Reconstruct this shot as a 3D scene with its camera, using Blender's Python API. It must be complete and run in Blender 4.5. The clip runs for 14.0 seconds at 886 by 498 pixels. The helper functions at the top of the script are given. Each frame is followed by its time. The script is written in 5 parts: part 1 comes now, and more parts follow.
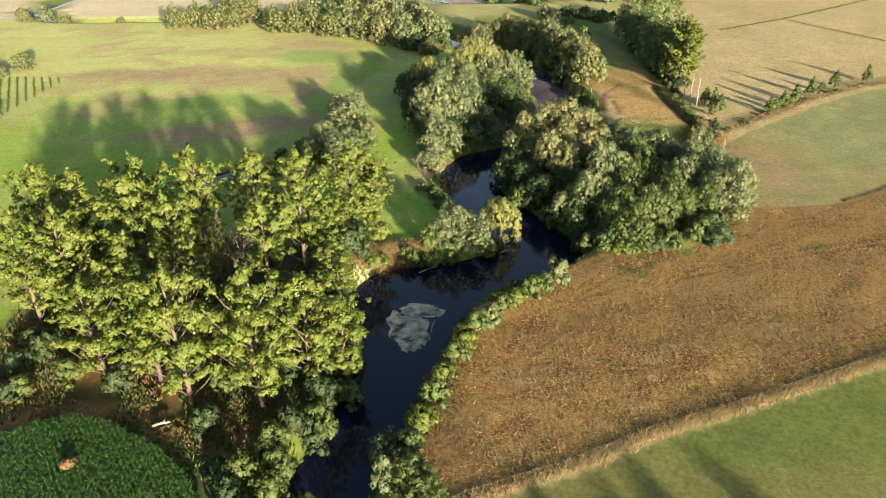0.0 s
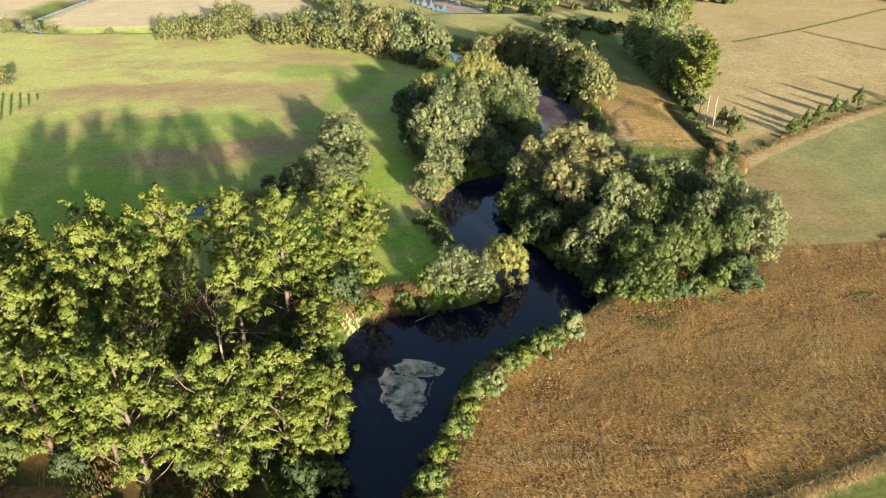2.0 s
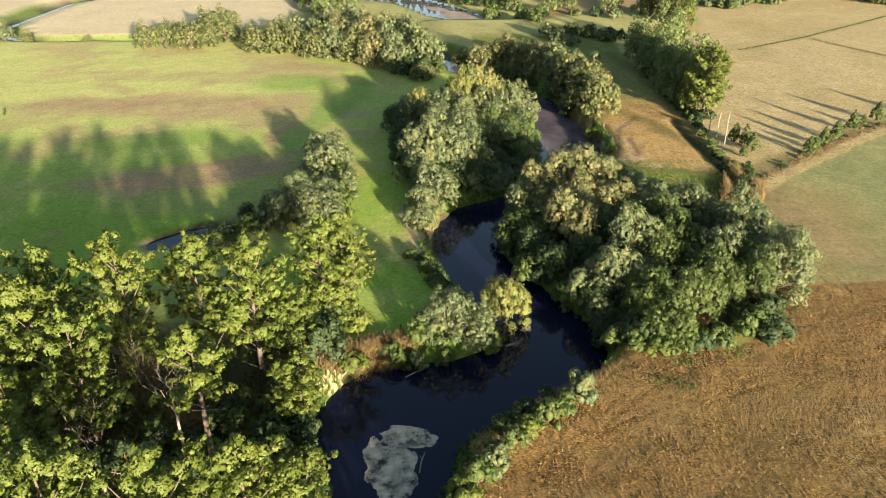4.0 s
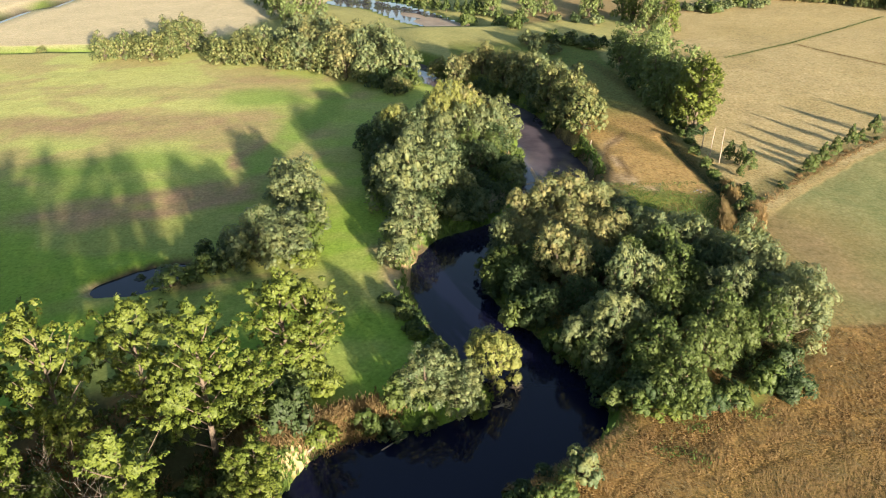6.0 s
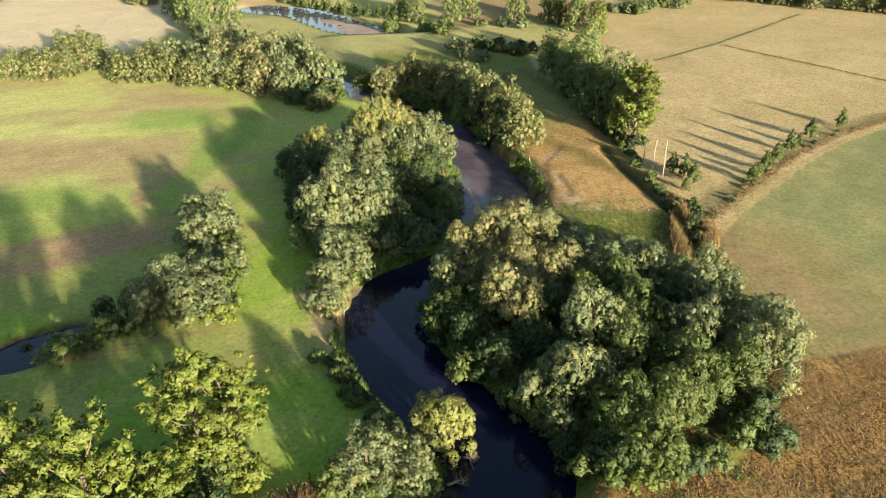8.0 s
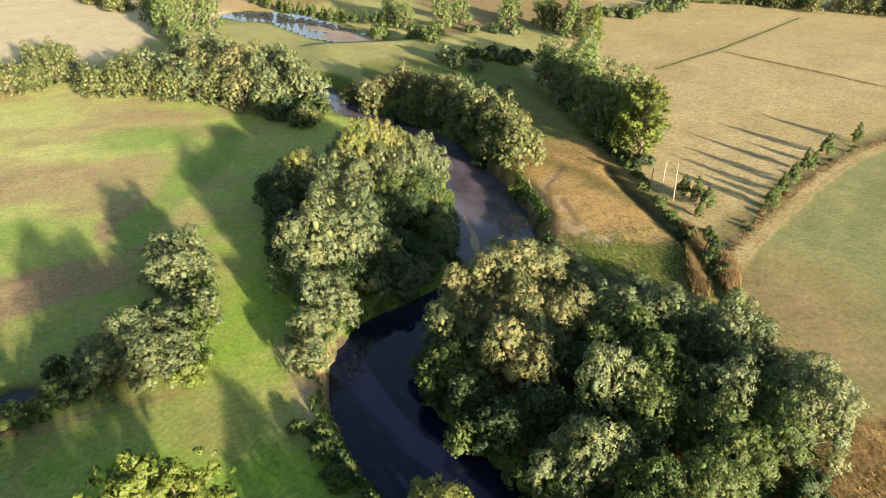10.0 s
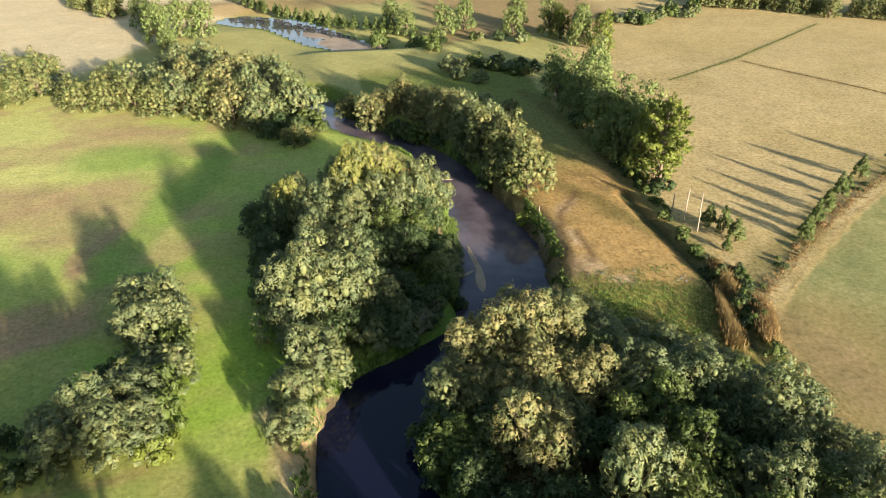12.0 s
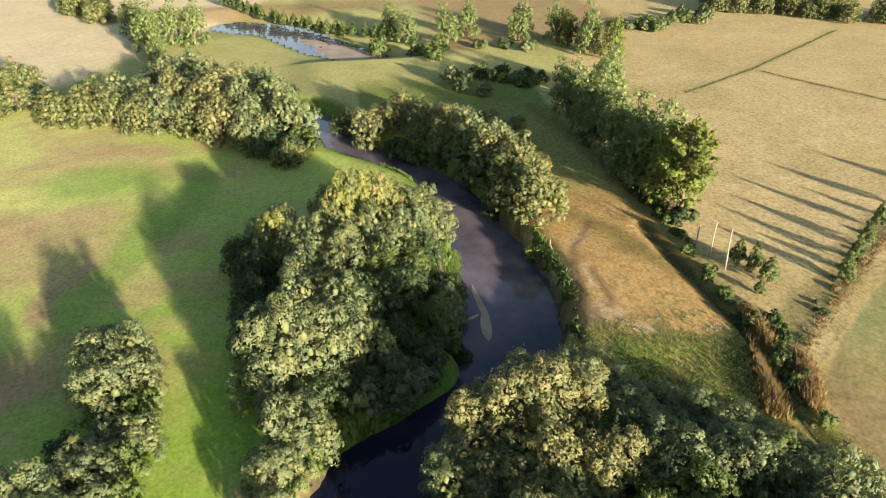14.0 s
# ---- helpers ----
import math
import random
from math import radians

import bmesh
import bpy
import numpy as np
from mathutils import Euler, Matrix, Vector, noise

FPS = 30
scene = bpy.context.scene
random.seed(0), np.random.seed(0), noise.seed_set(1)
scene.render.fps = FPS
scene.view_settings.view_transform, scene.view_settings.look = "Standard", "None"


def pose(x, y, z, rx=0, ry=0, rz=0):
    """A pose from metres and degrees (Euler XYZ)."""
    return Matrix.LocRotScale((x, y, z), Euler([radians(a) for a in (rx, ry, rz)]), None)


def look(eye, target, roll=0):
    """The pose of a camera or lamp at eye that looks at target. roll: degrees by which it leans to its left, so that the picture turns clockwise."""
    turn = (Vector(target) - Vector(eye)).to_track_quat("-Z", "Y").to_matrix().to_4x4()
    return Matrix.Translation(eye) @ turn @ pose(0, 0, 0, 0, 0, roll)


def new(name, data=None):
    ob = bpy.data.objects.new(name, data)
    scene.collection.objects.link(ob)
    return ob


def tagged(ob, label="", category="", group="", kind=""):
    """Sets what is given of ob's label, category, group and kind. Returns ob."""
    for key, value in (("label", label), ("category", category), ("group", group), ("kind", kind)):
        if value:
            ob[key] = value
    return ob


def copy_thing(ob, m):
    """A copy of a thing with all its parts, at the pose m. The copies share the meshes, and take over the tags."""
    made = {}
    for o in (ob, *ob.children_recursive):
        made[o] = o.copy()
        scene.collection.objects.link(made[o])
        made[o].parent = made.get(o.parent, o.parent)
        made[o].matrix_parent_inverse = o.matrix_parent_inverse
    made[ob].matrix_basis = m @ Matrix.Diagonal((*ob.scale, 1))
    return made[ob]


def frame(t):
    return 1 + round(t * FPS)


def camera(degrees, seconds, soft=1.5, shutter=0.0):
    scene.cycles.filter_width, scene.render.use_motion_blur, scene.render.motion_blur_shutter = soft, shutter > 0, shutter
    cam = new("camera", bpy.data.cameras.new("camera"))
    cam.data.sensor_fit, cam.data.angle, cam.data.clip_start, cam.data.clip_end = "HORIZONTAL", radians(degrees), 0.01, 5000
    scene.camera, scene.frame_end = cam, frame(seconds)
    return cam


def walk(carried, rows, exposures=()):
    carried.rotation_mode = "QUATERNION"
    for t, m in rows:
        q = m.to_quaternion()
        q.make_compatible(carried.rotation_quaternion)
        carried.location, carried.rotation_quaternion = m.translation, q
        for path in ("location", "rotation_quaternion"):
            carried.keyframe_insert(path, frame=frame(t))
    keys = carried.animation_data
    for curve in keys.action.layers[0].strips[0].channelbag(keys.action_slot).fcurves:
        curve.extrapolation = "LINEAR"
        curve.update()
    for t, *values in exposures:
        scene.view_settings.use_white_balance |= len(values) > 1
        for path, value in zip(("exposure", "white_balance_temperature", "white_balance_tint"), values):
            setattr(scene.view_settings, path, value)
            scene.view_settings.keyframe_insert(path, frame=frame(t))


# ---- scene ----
cam = camera(65.1, 14.0, soft=1.0)
METRES, EYE, TILT, LEAN, TURN = 100.0, 63.7, -29.2, 0.0, 0.0
ROWS = [
    (0.0, 0.0, 0.0, 0.0, -0.0, 0.0, -0.0),
    (0.5, 0.0006, 0.0311, 0.0176, 0.05, 0.17, -0.05),
    (1.0, 0.0012, 0.0619, 0.0351, 0.09, 0.3, -0.09),
    (1.5, 0.0021, 0.0928, 0.0527, 0.06, 0.31, -0.08),
    (2.0, 0.0024, 0.1241, 0.0702, 0.06, 0.32, -0.08),
    (2.5, 0.0029, 0.1554, 0.0876, 0.09, 0.33, -0.12),
    (3.0, 0.0037, 0.1864, 0.1049, 0.05, 0.33, -0.11),
    (5.5, 0.007, 0.341, 0.1927, -1.57, 0.37, 0.77),
    (6.0, 0.0079, 0.3718, 0.2102, -2.05, 0.38, 1.04),
    (6.5, 0.0097, 0.4025, 0.2278, -2.83, 0.38, 1.51),
    (7.0, 0.0108, 0.4336, 0.2451, -4.71, 0.32, 2.53),
    (7.5, 0.0128, 0.4641, 0.263, -6.23, 0.22, 3.4),
    (8.0, 0.0144, 0.4955, 0.2803, -7.44, 0.14, 4.05),
    (10.5, 0.034, 0.6492, 0.3694, -8.22, 0.04, 4.62),
    (11.0, 0.0394, 0.68, 0.3868, -8.16, 0.04, 4.61),
    (11.5, 0.0453, 0.7105, 0.4045, -8.1, 0.03, 4.62),
    (12.0, 0.0511, 0.7412, 0.422, -8.04, 0.05, 4.62),
    (12.5, 0.0574, 0.7717, 0.44, -7.97, 0.03, 4.62),
    (13.0, 0.0639, 0.8026, 0.4576, -7.9, 0.03, 4.61),
    (13.5, 0.0706, 0.8335, 0.4755, -7.83, 0.01, 4.62),
    (14.0, 0.077, 0.864, 0.4933, -7.78, 0.03, 4.6),
]
walk(cam, [(t, pose(0, 0, EYE, TILT, LEAN, TURN) @ pose(METRES * x, METRES * y, METRES * z, 90 + pitch, roll, yaw)) for t, x, y, z, yaw, pitch, roll in ROWS])

# ---- world, sun ----
SUN_AZ, SUN_EL = 154.2, 10.5
world = bpy.data.worlds.new("sky")
scene.world = world
world.use_nodes = True
wn = world.node_tree
sky = wn.nodes.new("ShaderNodeTexSky")
sky.sky_type = "NISHITA"
sky.sun_disc = False
sky.sun_elevation, sky.sun_rotation = radians(SUN_EL), radians(SUN_AZ)
sky.air_density, sky.dust_density = 1.0, 1.0
wn.nodes["Background"].inputs[1].default_value = 0.066
wn.links.new(sky.outputs[0], wn.nodes["Background"].inputs[0])

lamp = bpy.data.lights.new("sun", "SUN")
lamp.energy, lamp.angle, lamp.color = 5.0, radians(1.4), (1.0, 0.85, 0.71)
sun = new("sun", lamp)
sun_dir = Vector((math.sin(radians(SUN_AZ)) * math.cos(radians(SUN_EL)), math.cos(radians(SUN_AZ)) * math.cos(radians(SUN_EL)), math.sin(radians(SUN_EL))))
sun.matrix_world = look(sun_dir * 200, (0, 0, 0))
scene.view_settings.exposure = 2.16


# ---- materials ----
def material(name, rough=0.8, spec=0.2):
    m = bpy.data.materials.new(name)
    m.use_nodes = True
    t = m.node_tree
    b = t.nodes["Principled BSDF"]
    b.inputs["Roughness"].default_value = rough
    b.inputs["Specular IOR Level"].default_value = spec
    return m, t, b


def node(t, kind, **values):
    n = t.nodes.new(kind)
    for k, v in values.items():
        n.inputs[k.replace("_", " ")].default_value = v
    return n


def mixed(t, blend, fac, a, b):
    """A colour mix; fac, a and b are sockets or values."""
    n = t.nodes.new("ShaderNodeMix")
    n.data_type, n.blend_type = "RGBA", blend
    for i, v in ((0, fac), (6, a), (7, b)):
        if isinstance(v, bpy.types.NodeSocket):
            t.links.new(v, n.inputs[i])
        else:
            n.inputs[i].default_value = (*v, 1.0) if isinstance(v, tuple) else v
    return n.outputs[2]


def ramp(t, fac, low, high):
    n = t.nodes.new("ShaderNodeMapRange")
    t.links.new(fac, n.inputs[0])
    n.inputs[1].default_value, n.inputs[2].default_value = low, high
    return n.outputs[0]


def noise_at(t, scale, detail=4.0, stretch=None):
    n = node(t, "ShaderNodeTexNoise", Scale=scale, Detail=detail, Roughness=0.6)
    c = t.nodes.new("ShaderNodeNewGeometry")
    if stretch:
        mp = t.nodes.new("ShaderNodeMapping")
        mp.inputs["Scale"].default_value = stretch
        t.links.new(c.outputs["Position"], mp.inputs[0])
        t.links.new(mp.outputs[0], n.inputs["Vector"])
    else:
        t.links.new(c.outputs["Position"], n.inputs["Vector"])
    return n.outputs["Fac"]


def leaf_material(name, dark, light, tint, through_light=0.18, accent=None, leafy=True):
    """Leaves: each leaf between dark and light, each tree shifted to tint."""
    m, t, b = material(name, 0.55, 0.25)
    geo = t.nodes.new("ShaderNodeNewGeometry")
    info = t.nodes.new("ShaderNodeObjectInfo")
    speck = ramp(t, noise_at(t, 4.5, 3.0), 0.3, 0.7)
    half = node(t, "ShaderNodeMix")
    half.inputs[0].default_value = 0.5
    t.links.new(geo.outputs["Random Per Island"], half.inputs[2])
    t.links.new(speck, half.inputs[3])
    c = mixed(t, "MIX", ramp(t, half.outputs[0], -0.15, 1.1), dark, light)
    bp = node(t, "ShaderNodeBump", Strength=0.5, Distance=0.12)
    t.links.new(noise_at(t, 5.5, 4.0), bp.inputs["Height"])
    t.links.new(bp.outputs[0], b.inputs["Normal"])
    f = node(t, "ShaderNodeMath")
    f.operation = "MULTIPLY"
    t.links.new(info.outputs["Random"], f.inputs[0])
    f.inputs[1].default_value = 0.6
    c = mixed(t, "MIX", f.outputs[0], c, tint)
    if leafy:
        c = mixed(t, "MULTIPLY", ramp(t, noise_at(t, 8.5, 2.0), 0.42, 0.6), c, (0.62, 0.66, 0.62))
    patch = ramp(t, noise_at(t, 0.35, 2.0), 0.35, 0.7)
    c = mixed(t, "MULTIPLY", patch, c, (0.78, 0.86, 0.85))
    if accent:
        c = mixed(t, "MIX", ramp(t, noise_at(t, 0.42, 3.0), 0.42, 0.72), c, accent)
    t.links.new(c, b.inputs["Base Color"])
    tr = t.nodes.new("ShaderNodeBsdfTranslucent")
    t.links.new(mixed(t, "MULTIPLY", 1.0, c, (1.0, 1.0, 0.55)), tr.inputs[0])
    mx = t.nodes.new("ShaderNodeMixShader")
    mx.inputs[0].default_value = through_light
    t.links.new(b.outputs[0], mx.inputs[1])
    t.links.new(tr.outputs[0], mx.inputs[2])
    t.links.new(mx.outputs[0], t.nodes["Material Output"].inputs[0])
    return m


def plain_material(name, a, b_col, scale, rough=0.85, bump=0.3, stretch=None):
    m, t, b = material(name, rough, 0.2)
    f = ramp(t, noise_at(t, scale, 5.0, stretch), 0.3, 0.7)
    g = ramp(t, noise_at(t, scale * 0.13, 3.0), 0.35, 0.7)
    c = mixed(t, "MIX", f, a, b_col)
    c = mixed(t, "MULTIPLY", g, c, (0.8, 0.8, 0.8))
    t.links.new(c, b.inputs["Base Color"])
    bp = node(t, "ShaderNodeBump", Strength=bump, Distance=0.1)
    t.links.new(f, bp.inputs["Height"])
    t.links.new(bp.outputs[0], b.inputs["Normal"])
    return m


WILLOW = leaf_material("willow_leaf", (0.06, 0.092, 0.038), (0.16, 0.196, 0.09), (0.13, 0.152, 0.068), accent=(0.165, 0.175, 0.058))
GOLD = leaf_material("golden_willow_leaf", (0.075, 0.098, 0.036), (0.18, 0.192, 0.075), (0.155, 0.158, 0.056), accent=(0.225, 0.19, 0.068))
POPLAR = leaf_material("poplar_leaf", (0.046, 0.078, 0.011), (0.192, 0.226, 0.033), (0.152, 0.172, 0.027))
GREEN = leaf_material("green_leaf", (0.032, 0.062, 0.012), (0.125, 0.16, 0.036), (0.1, 0.122, 0.03))
# Dark green leaves; on the SHADY trees the colour also stands in for shade.
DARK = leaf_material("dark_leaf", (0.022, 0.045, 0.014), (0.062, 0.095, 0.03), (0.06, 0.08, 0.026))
YELLOW = leaf_material("yellowing_leaf", (0.11, 0.125, 0.03), (0.32, 0.29, 0.07), (0.22, 0.22, 0.05), accent=(0.16, 0.19, 0.05))
FIELD = leaf_material("field_straw", (0.075, 0.044, 0.017), (0.4, 0.255, 0.1), (0.22, 0.135, 0.05), 0.15, leafy=False)
OLIVE = leaf_material("olive_leaf", (0.06, 0.09, 0.026), (0.145, 0.175, 0.06), (0.125, 0.138, 0.045), accent=(0.175, 0.165, 0.055))
ROW_LEAF = leaf_material("poplar_row_leaf", (0.07, 0.11, 0.03), (0.22, 0.265, 0.08), (0.17, 0.2, 0.06))
REED = leaf_material("reed_leaf", (0.045, 0.09, 0.016), (0.125, 0.185, 0.034), (0.115, 0.155, 0.032), leafy=False)
BARK = plain_material("bark", (0.09, 0.068, 0.045), (0.19, 0.15, 0.105), 2.0, 0.9, 0.6, (6, 6, 1))
PALE_WOOD = plain_material("weathered_wood", (0.22, 0.18, 0.13), (0.36, 0.30, 0.23), 3.0, 0.85, 0.4, (5, 5, 0.6))
STRAW = leaf_material("dry_grass_blade", (0.10, 0.065, 0.028), (0.26, 0.165, 0.065), (0.20, 0.12, 0.05), 0.15, leafy=False)
REED_BROWN = leaf_material("rusty_reed", (0.11, 0.07, 0.03), (0.30, 0.20, 0.085), (0.20, 0.15, 0.055), 0.15, leafy=False)
PALE_STRAW = leaf_material("pale_straw", (0.2, 0.145, 0.065), (0.38, 0.28, 0.13), (0.31, 0.225, 0.1), 0.15, leafy=False)
MAIZE = leaf_material("maize_leaf", (0.025, 0.07, 0.012), (0.07, 0.15, 0.03), (0.06, 0.12, 0.025), 0.2, leafy=False)

WATER, wt, wb = material("river_water", 0.05, 0.42)
wb.inputs["Base Color"].default_value = (0.012, 0.013, 0.026, 1)
where = wt.nodes.new("ShaderNodeSeparateXYZ")
wt.links.new(wt.nodes.new("ShaderNodeNewGeometry").outputs["Position"], where.inputs[0])
# Paler colour upstream: silty shallows, with the sky's reflection painted in.
shoal_sheen = node(wt, "ShaderNodeMath")
shoal_sheen.operation = "MULTIPLY"
wt.links.new(ramp(wt, where.outputs[1], 165, 200), shoal_sheen.inputs[0])
wt.links.new(ramp(wt, noise_at(wt, 0.07, 4.0), 0.25, 0.75), shoal_sheen.inputs[1])
silt_sheen = mixed(wt, "MIX", shoal_sheen.outputs[0], (0.0055, 0.0065, 0.019), (0.15, 0.125, 0.135))
wt.links.new(silt_sheen, wb.inputs["Base Color"])
wb.inputs["IOR"].default_value = 1.33
wbp = node(wt, "ShaderNodeBump", Strength=0.12, Distance=0.05)
wt.links.new(noise_at(wt, 1.2, 3.0), wbp.inputs["Height"])
wt.links.new(wbp.outputs[0], wb.inputs["Normal"])
ALGAE = plain_material("floating_algae", (0.34, 0.29, 0.20), (0.64, 0.56, 0.42), 0.9, 0.9, 0.4)
at, ab = ALGAE.node_tree, ALGAE.node_tree.nodes["Principled BSDF"]
clear = at.nodes.new("ShaderNodeBsdfTransparent")
patchy = at.nodes.new("ShaderNodeMixShader")
at.links.new(ramp(at, noise_at(at, 0.55, 9.0), 0.34, 0.58), patchy.inputs[0])
at.links.new(clear.outputs[0], patchy.inputs[1])
at.links.new(ab.outputs[0], patchy.inputs[2])
at.links.new(patchy.outputs[0], at.nodes["Material Output"].inputs[0])

GROUND, gt, gb = material("ground_cover", 0.95, 0.1)
cover = gt.nodes.new("ShaderNodeVertexColor")
cover.layer_name = "cover"
fine = ramp(gt, noise_at(gt, 1.6, 8.0), 0.33, 0.67)
grit = ramp(gt, noise_at(gt, 7.0, 4.0), 0.3, 0.7)
mid = ramp(gt, noise_at(gt, 0.35, 6.0), 0.33, 0.67)
streak = ramp(gt, noise_at(gt, 0.8, 4.0, (1.0, 0.6, 1.0)), 0.3, 0.7)
gc = mixed(gt, "MULTIPLY", fine, cover.outputs[0], (0.56, 0.6, 0.5))
gc = mixed(gt, "MULTIPLY", grit, gc, (0.72, 0.74, 0.68))
gc = mixed(gt, "MULTIPLY", mid, gc, (0.74, 0.79, 0.72))
clump = ramp(gt, noise_at(gt, 0.9, 5.0, (0.9, 1.1, 1.0)), 0.5, 0.62)
gc = mixed(gt, "MULTIPLY", clump, gc, (0.8, 0.83, 0.78))
gc = mixed(gt, "MIX", 0.2, gc, mixed(gt, "MULTIPLY", streak, cover.outputs[0], (1.25, 1.1, 0.9)))
# coarse dry fields: dark gaps and pale straw flecks
gap = gt.nodes.new("ShaderNodeMath")
gap.operation = "MULTIPLY"
gt.links.new(ramp(gt, noise_at(gt, 1.5, 7.0, (1.0, 0.7, 1.0)), 0.46, 0.64), gap.inputs[0])
gt.links.new(cover.outputs[1], gap.inputs[1])
gc = mixed(gt, "MULTIPLY", gap.outputs[0], gc, (0.45, 0.4, 0.34))
fleck = gt.nodes.new("ShaderNodeMath")
fleck.operation = "MULTIPLY"
gt.links.new(ramp(gt, noise_at(gt, 4.0, 6.0, (0.7, 1.0, 1.0)), 0.48, 0.72), fleck.inputs[0])
gt.links.new(ramp(gt, cover.outputs[1], 0.3, 1.0), fleck.inputs[1])
gc = mixed(gt, "MIX", fleck.outputs[0], gc, (0.46, 0.285, 0.1))
gt.links.new(gc, gb.inputs["Base Color"])
gbp = node(gt, "ShaderNodeBump", Strength=0.3, Distance=0.25)
gt.links.new(cover.outputs[1], gbp.inputs["Strength"])
gt.links.new(noise_at(gt, 3.5, 6.0), gbp.inputs["Height"])
gt.links.new(gbp.outputs[0], gb.inputs["Normal"])

# ---- the lie of the land ----
RIVER = [(-34, -90, 6), (-30, -20, 6), (-20, 30, 5.5), (-13.5, 60, 5), (-9.5, 72, 5.6), (-5.6, 87, 6.6), (-5, 100, 11),
         (8, 107.5, 7), (19, 116.5, 7.5), (14.5, 128, 7), (8.5, 139, 6.8), (5.6, 151, 6.6), (10, 161.5, 7.2), (19, 168.5, 5.6),
         (28, 176, 6.5), (32, 186.5, 8.2), (34.3, 200, 9), (35.5, 215, 7.5), (34.5, 232, 5), (32, 248, 4.5), (24, 263, 4.5),
         (12, 277, 5), (4, 291, 5), (2, 304, 4.8), (-12, 318, 4.5), (-45, 328, 4), (-100, 331, 3.5), (-140, 331, 3.5)]
RIVER_UP = [(-140, 331, 3.5), (-172, 330, 3.5), (-196, 352, 3.5), (-203, 392, 3.5), (-194, 440, 4), (-188, 480, 4), (-200, 560, 4)]
POND = [(-53.5, 147.6, 2.6), (-48.5, 150.3, 4.2), (-43.4, 154, 2.4)]
FAR_POND = [(-36, 452, 9), (-14, 436, 9), (8, 396, 9), (24, 378, 5)]
WATER_Z = -2.4
POND_Z = -1.0


def spline(points, steps=8):
    """Points of a smooth curve through the given ones."""
    p = np.array(points, float)
    p = np.vstack([2 * p[0] - p[1], p, 2 * p[-1] - p[-2]])
    out = []
    for i in range(1, len(p) - 2):
        a, b, c, d = p[i - 1:i + 3]
        for s in np.arange(steps) / steps:
            out.append(0.5 * (2 * b + (c - a) * s + (2 * a - 5 * b + 4 * c - d) * s ** 2 + (3 * b - a - 3 * c + d) * s ** 3))
    return np.array(out + [p[-2]])


def along(x, y, curve):
    """Signed distance to a curve (right of it: plus) and the third value there."""
    best, side, third = np.full(x.shape, 1e9), np.zeros(x.shape), np.zeros(x.shape)
    for a, b in zip(curve[:-1], curve[1:]):
        dx, dy = b[0] - a[0], b[1] - a[1]
        s = np.clip(((x - a[0]) * dx + (y - a[1]) * dy) / (dx * dx + dy * dy), 0, 1)
        ex, ey = x - a[0] - s * dx, y - a[1] - s * dy
        d = np.hypot(ex, ey)
        near = d < best
        best = np.where(near, d, best)
        side = np.where(near, ex * dy - ey * dx, side)
        if len(a) > 2:
            third = np.where(near, a[2] + s * (b[2] - a[2]), third)
    return best, np.sign(side), third


def hashed(ix, iy, seed):
    v = np.sin(ix * 127.1 + iy * 311.7 + seed * 74.7) * 43758.5453
    return v - np.floor(v)


def fbm(x, y, scale, seed=0, octaves=4):
    """Soft noise from 0 to 1."""
    total, weight, amount = 0.0, 0.0, 1.0
    for o in range(octaves):
        u, v = x / scale + 31.7 * o, y / scale + 17.3 * o
        iu, iv = np.floor(u), np.floor(v)
        fu, fv = u - iu, v - iv
        fu, fv = fu * fu * (3 - 2 * fu), fv * fv * (3 - 2 * fv)
        n = (hashed(iu, iv, seed) * (1 - fu) + hashed(iu + 1, iv, seed) * fu) * (1 - fv) + (hashed(iu, iv + 1, seed) * (1 - fu) + hashed(iu + 1, iv + 1, seed) * fu) * fv
        total, weight = total + amount * n, weight + amount
        amount, scale = amount * 0.5, scale * 0.5
    return total / weight


def smooth(v, a, b):
    s = np.clip((v - a) / (b - a), 0, 1)
    return s * s * (3 - 2 * s)


river, river_up, pond, far_pond = spline(RIVER), spline(RIVER_UP), spline(POND), spline(FAR_POND)
RIDGE = [(69, 165), (69, 184), (69.5, 198), (70, 216), (70, 246), (68, 275), (64, 298)]
DITCH = [(64, 150), (65, 166), (67.5, 176), (67, 190), (66.6, 204), (66.5, 216)]


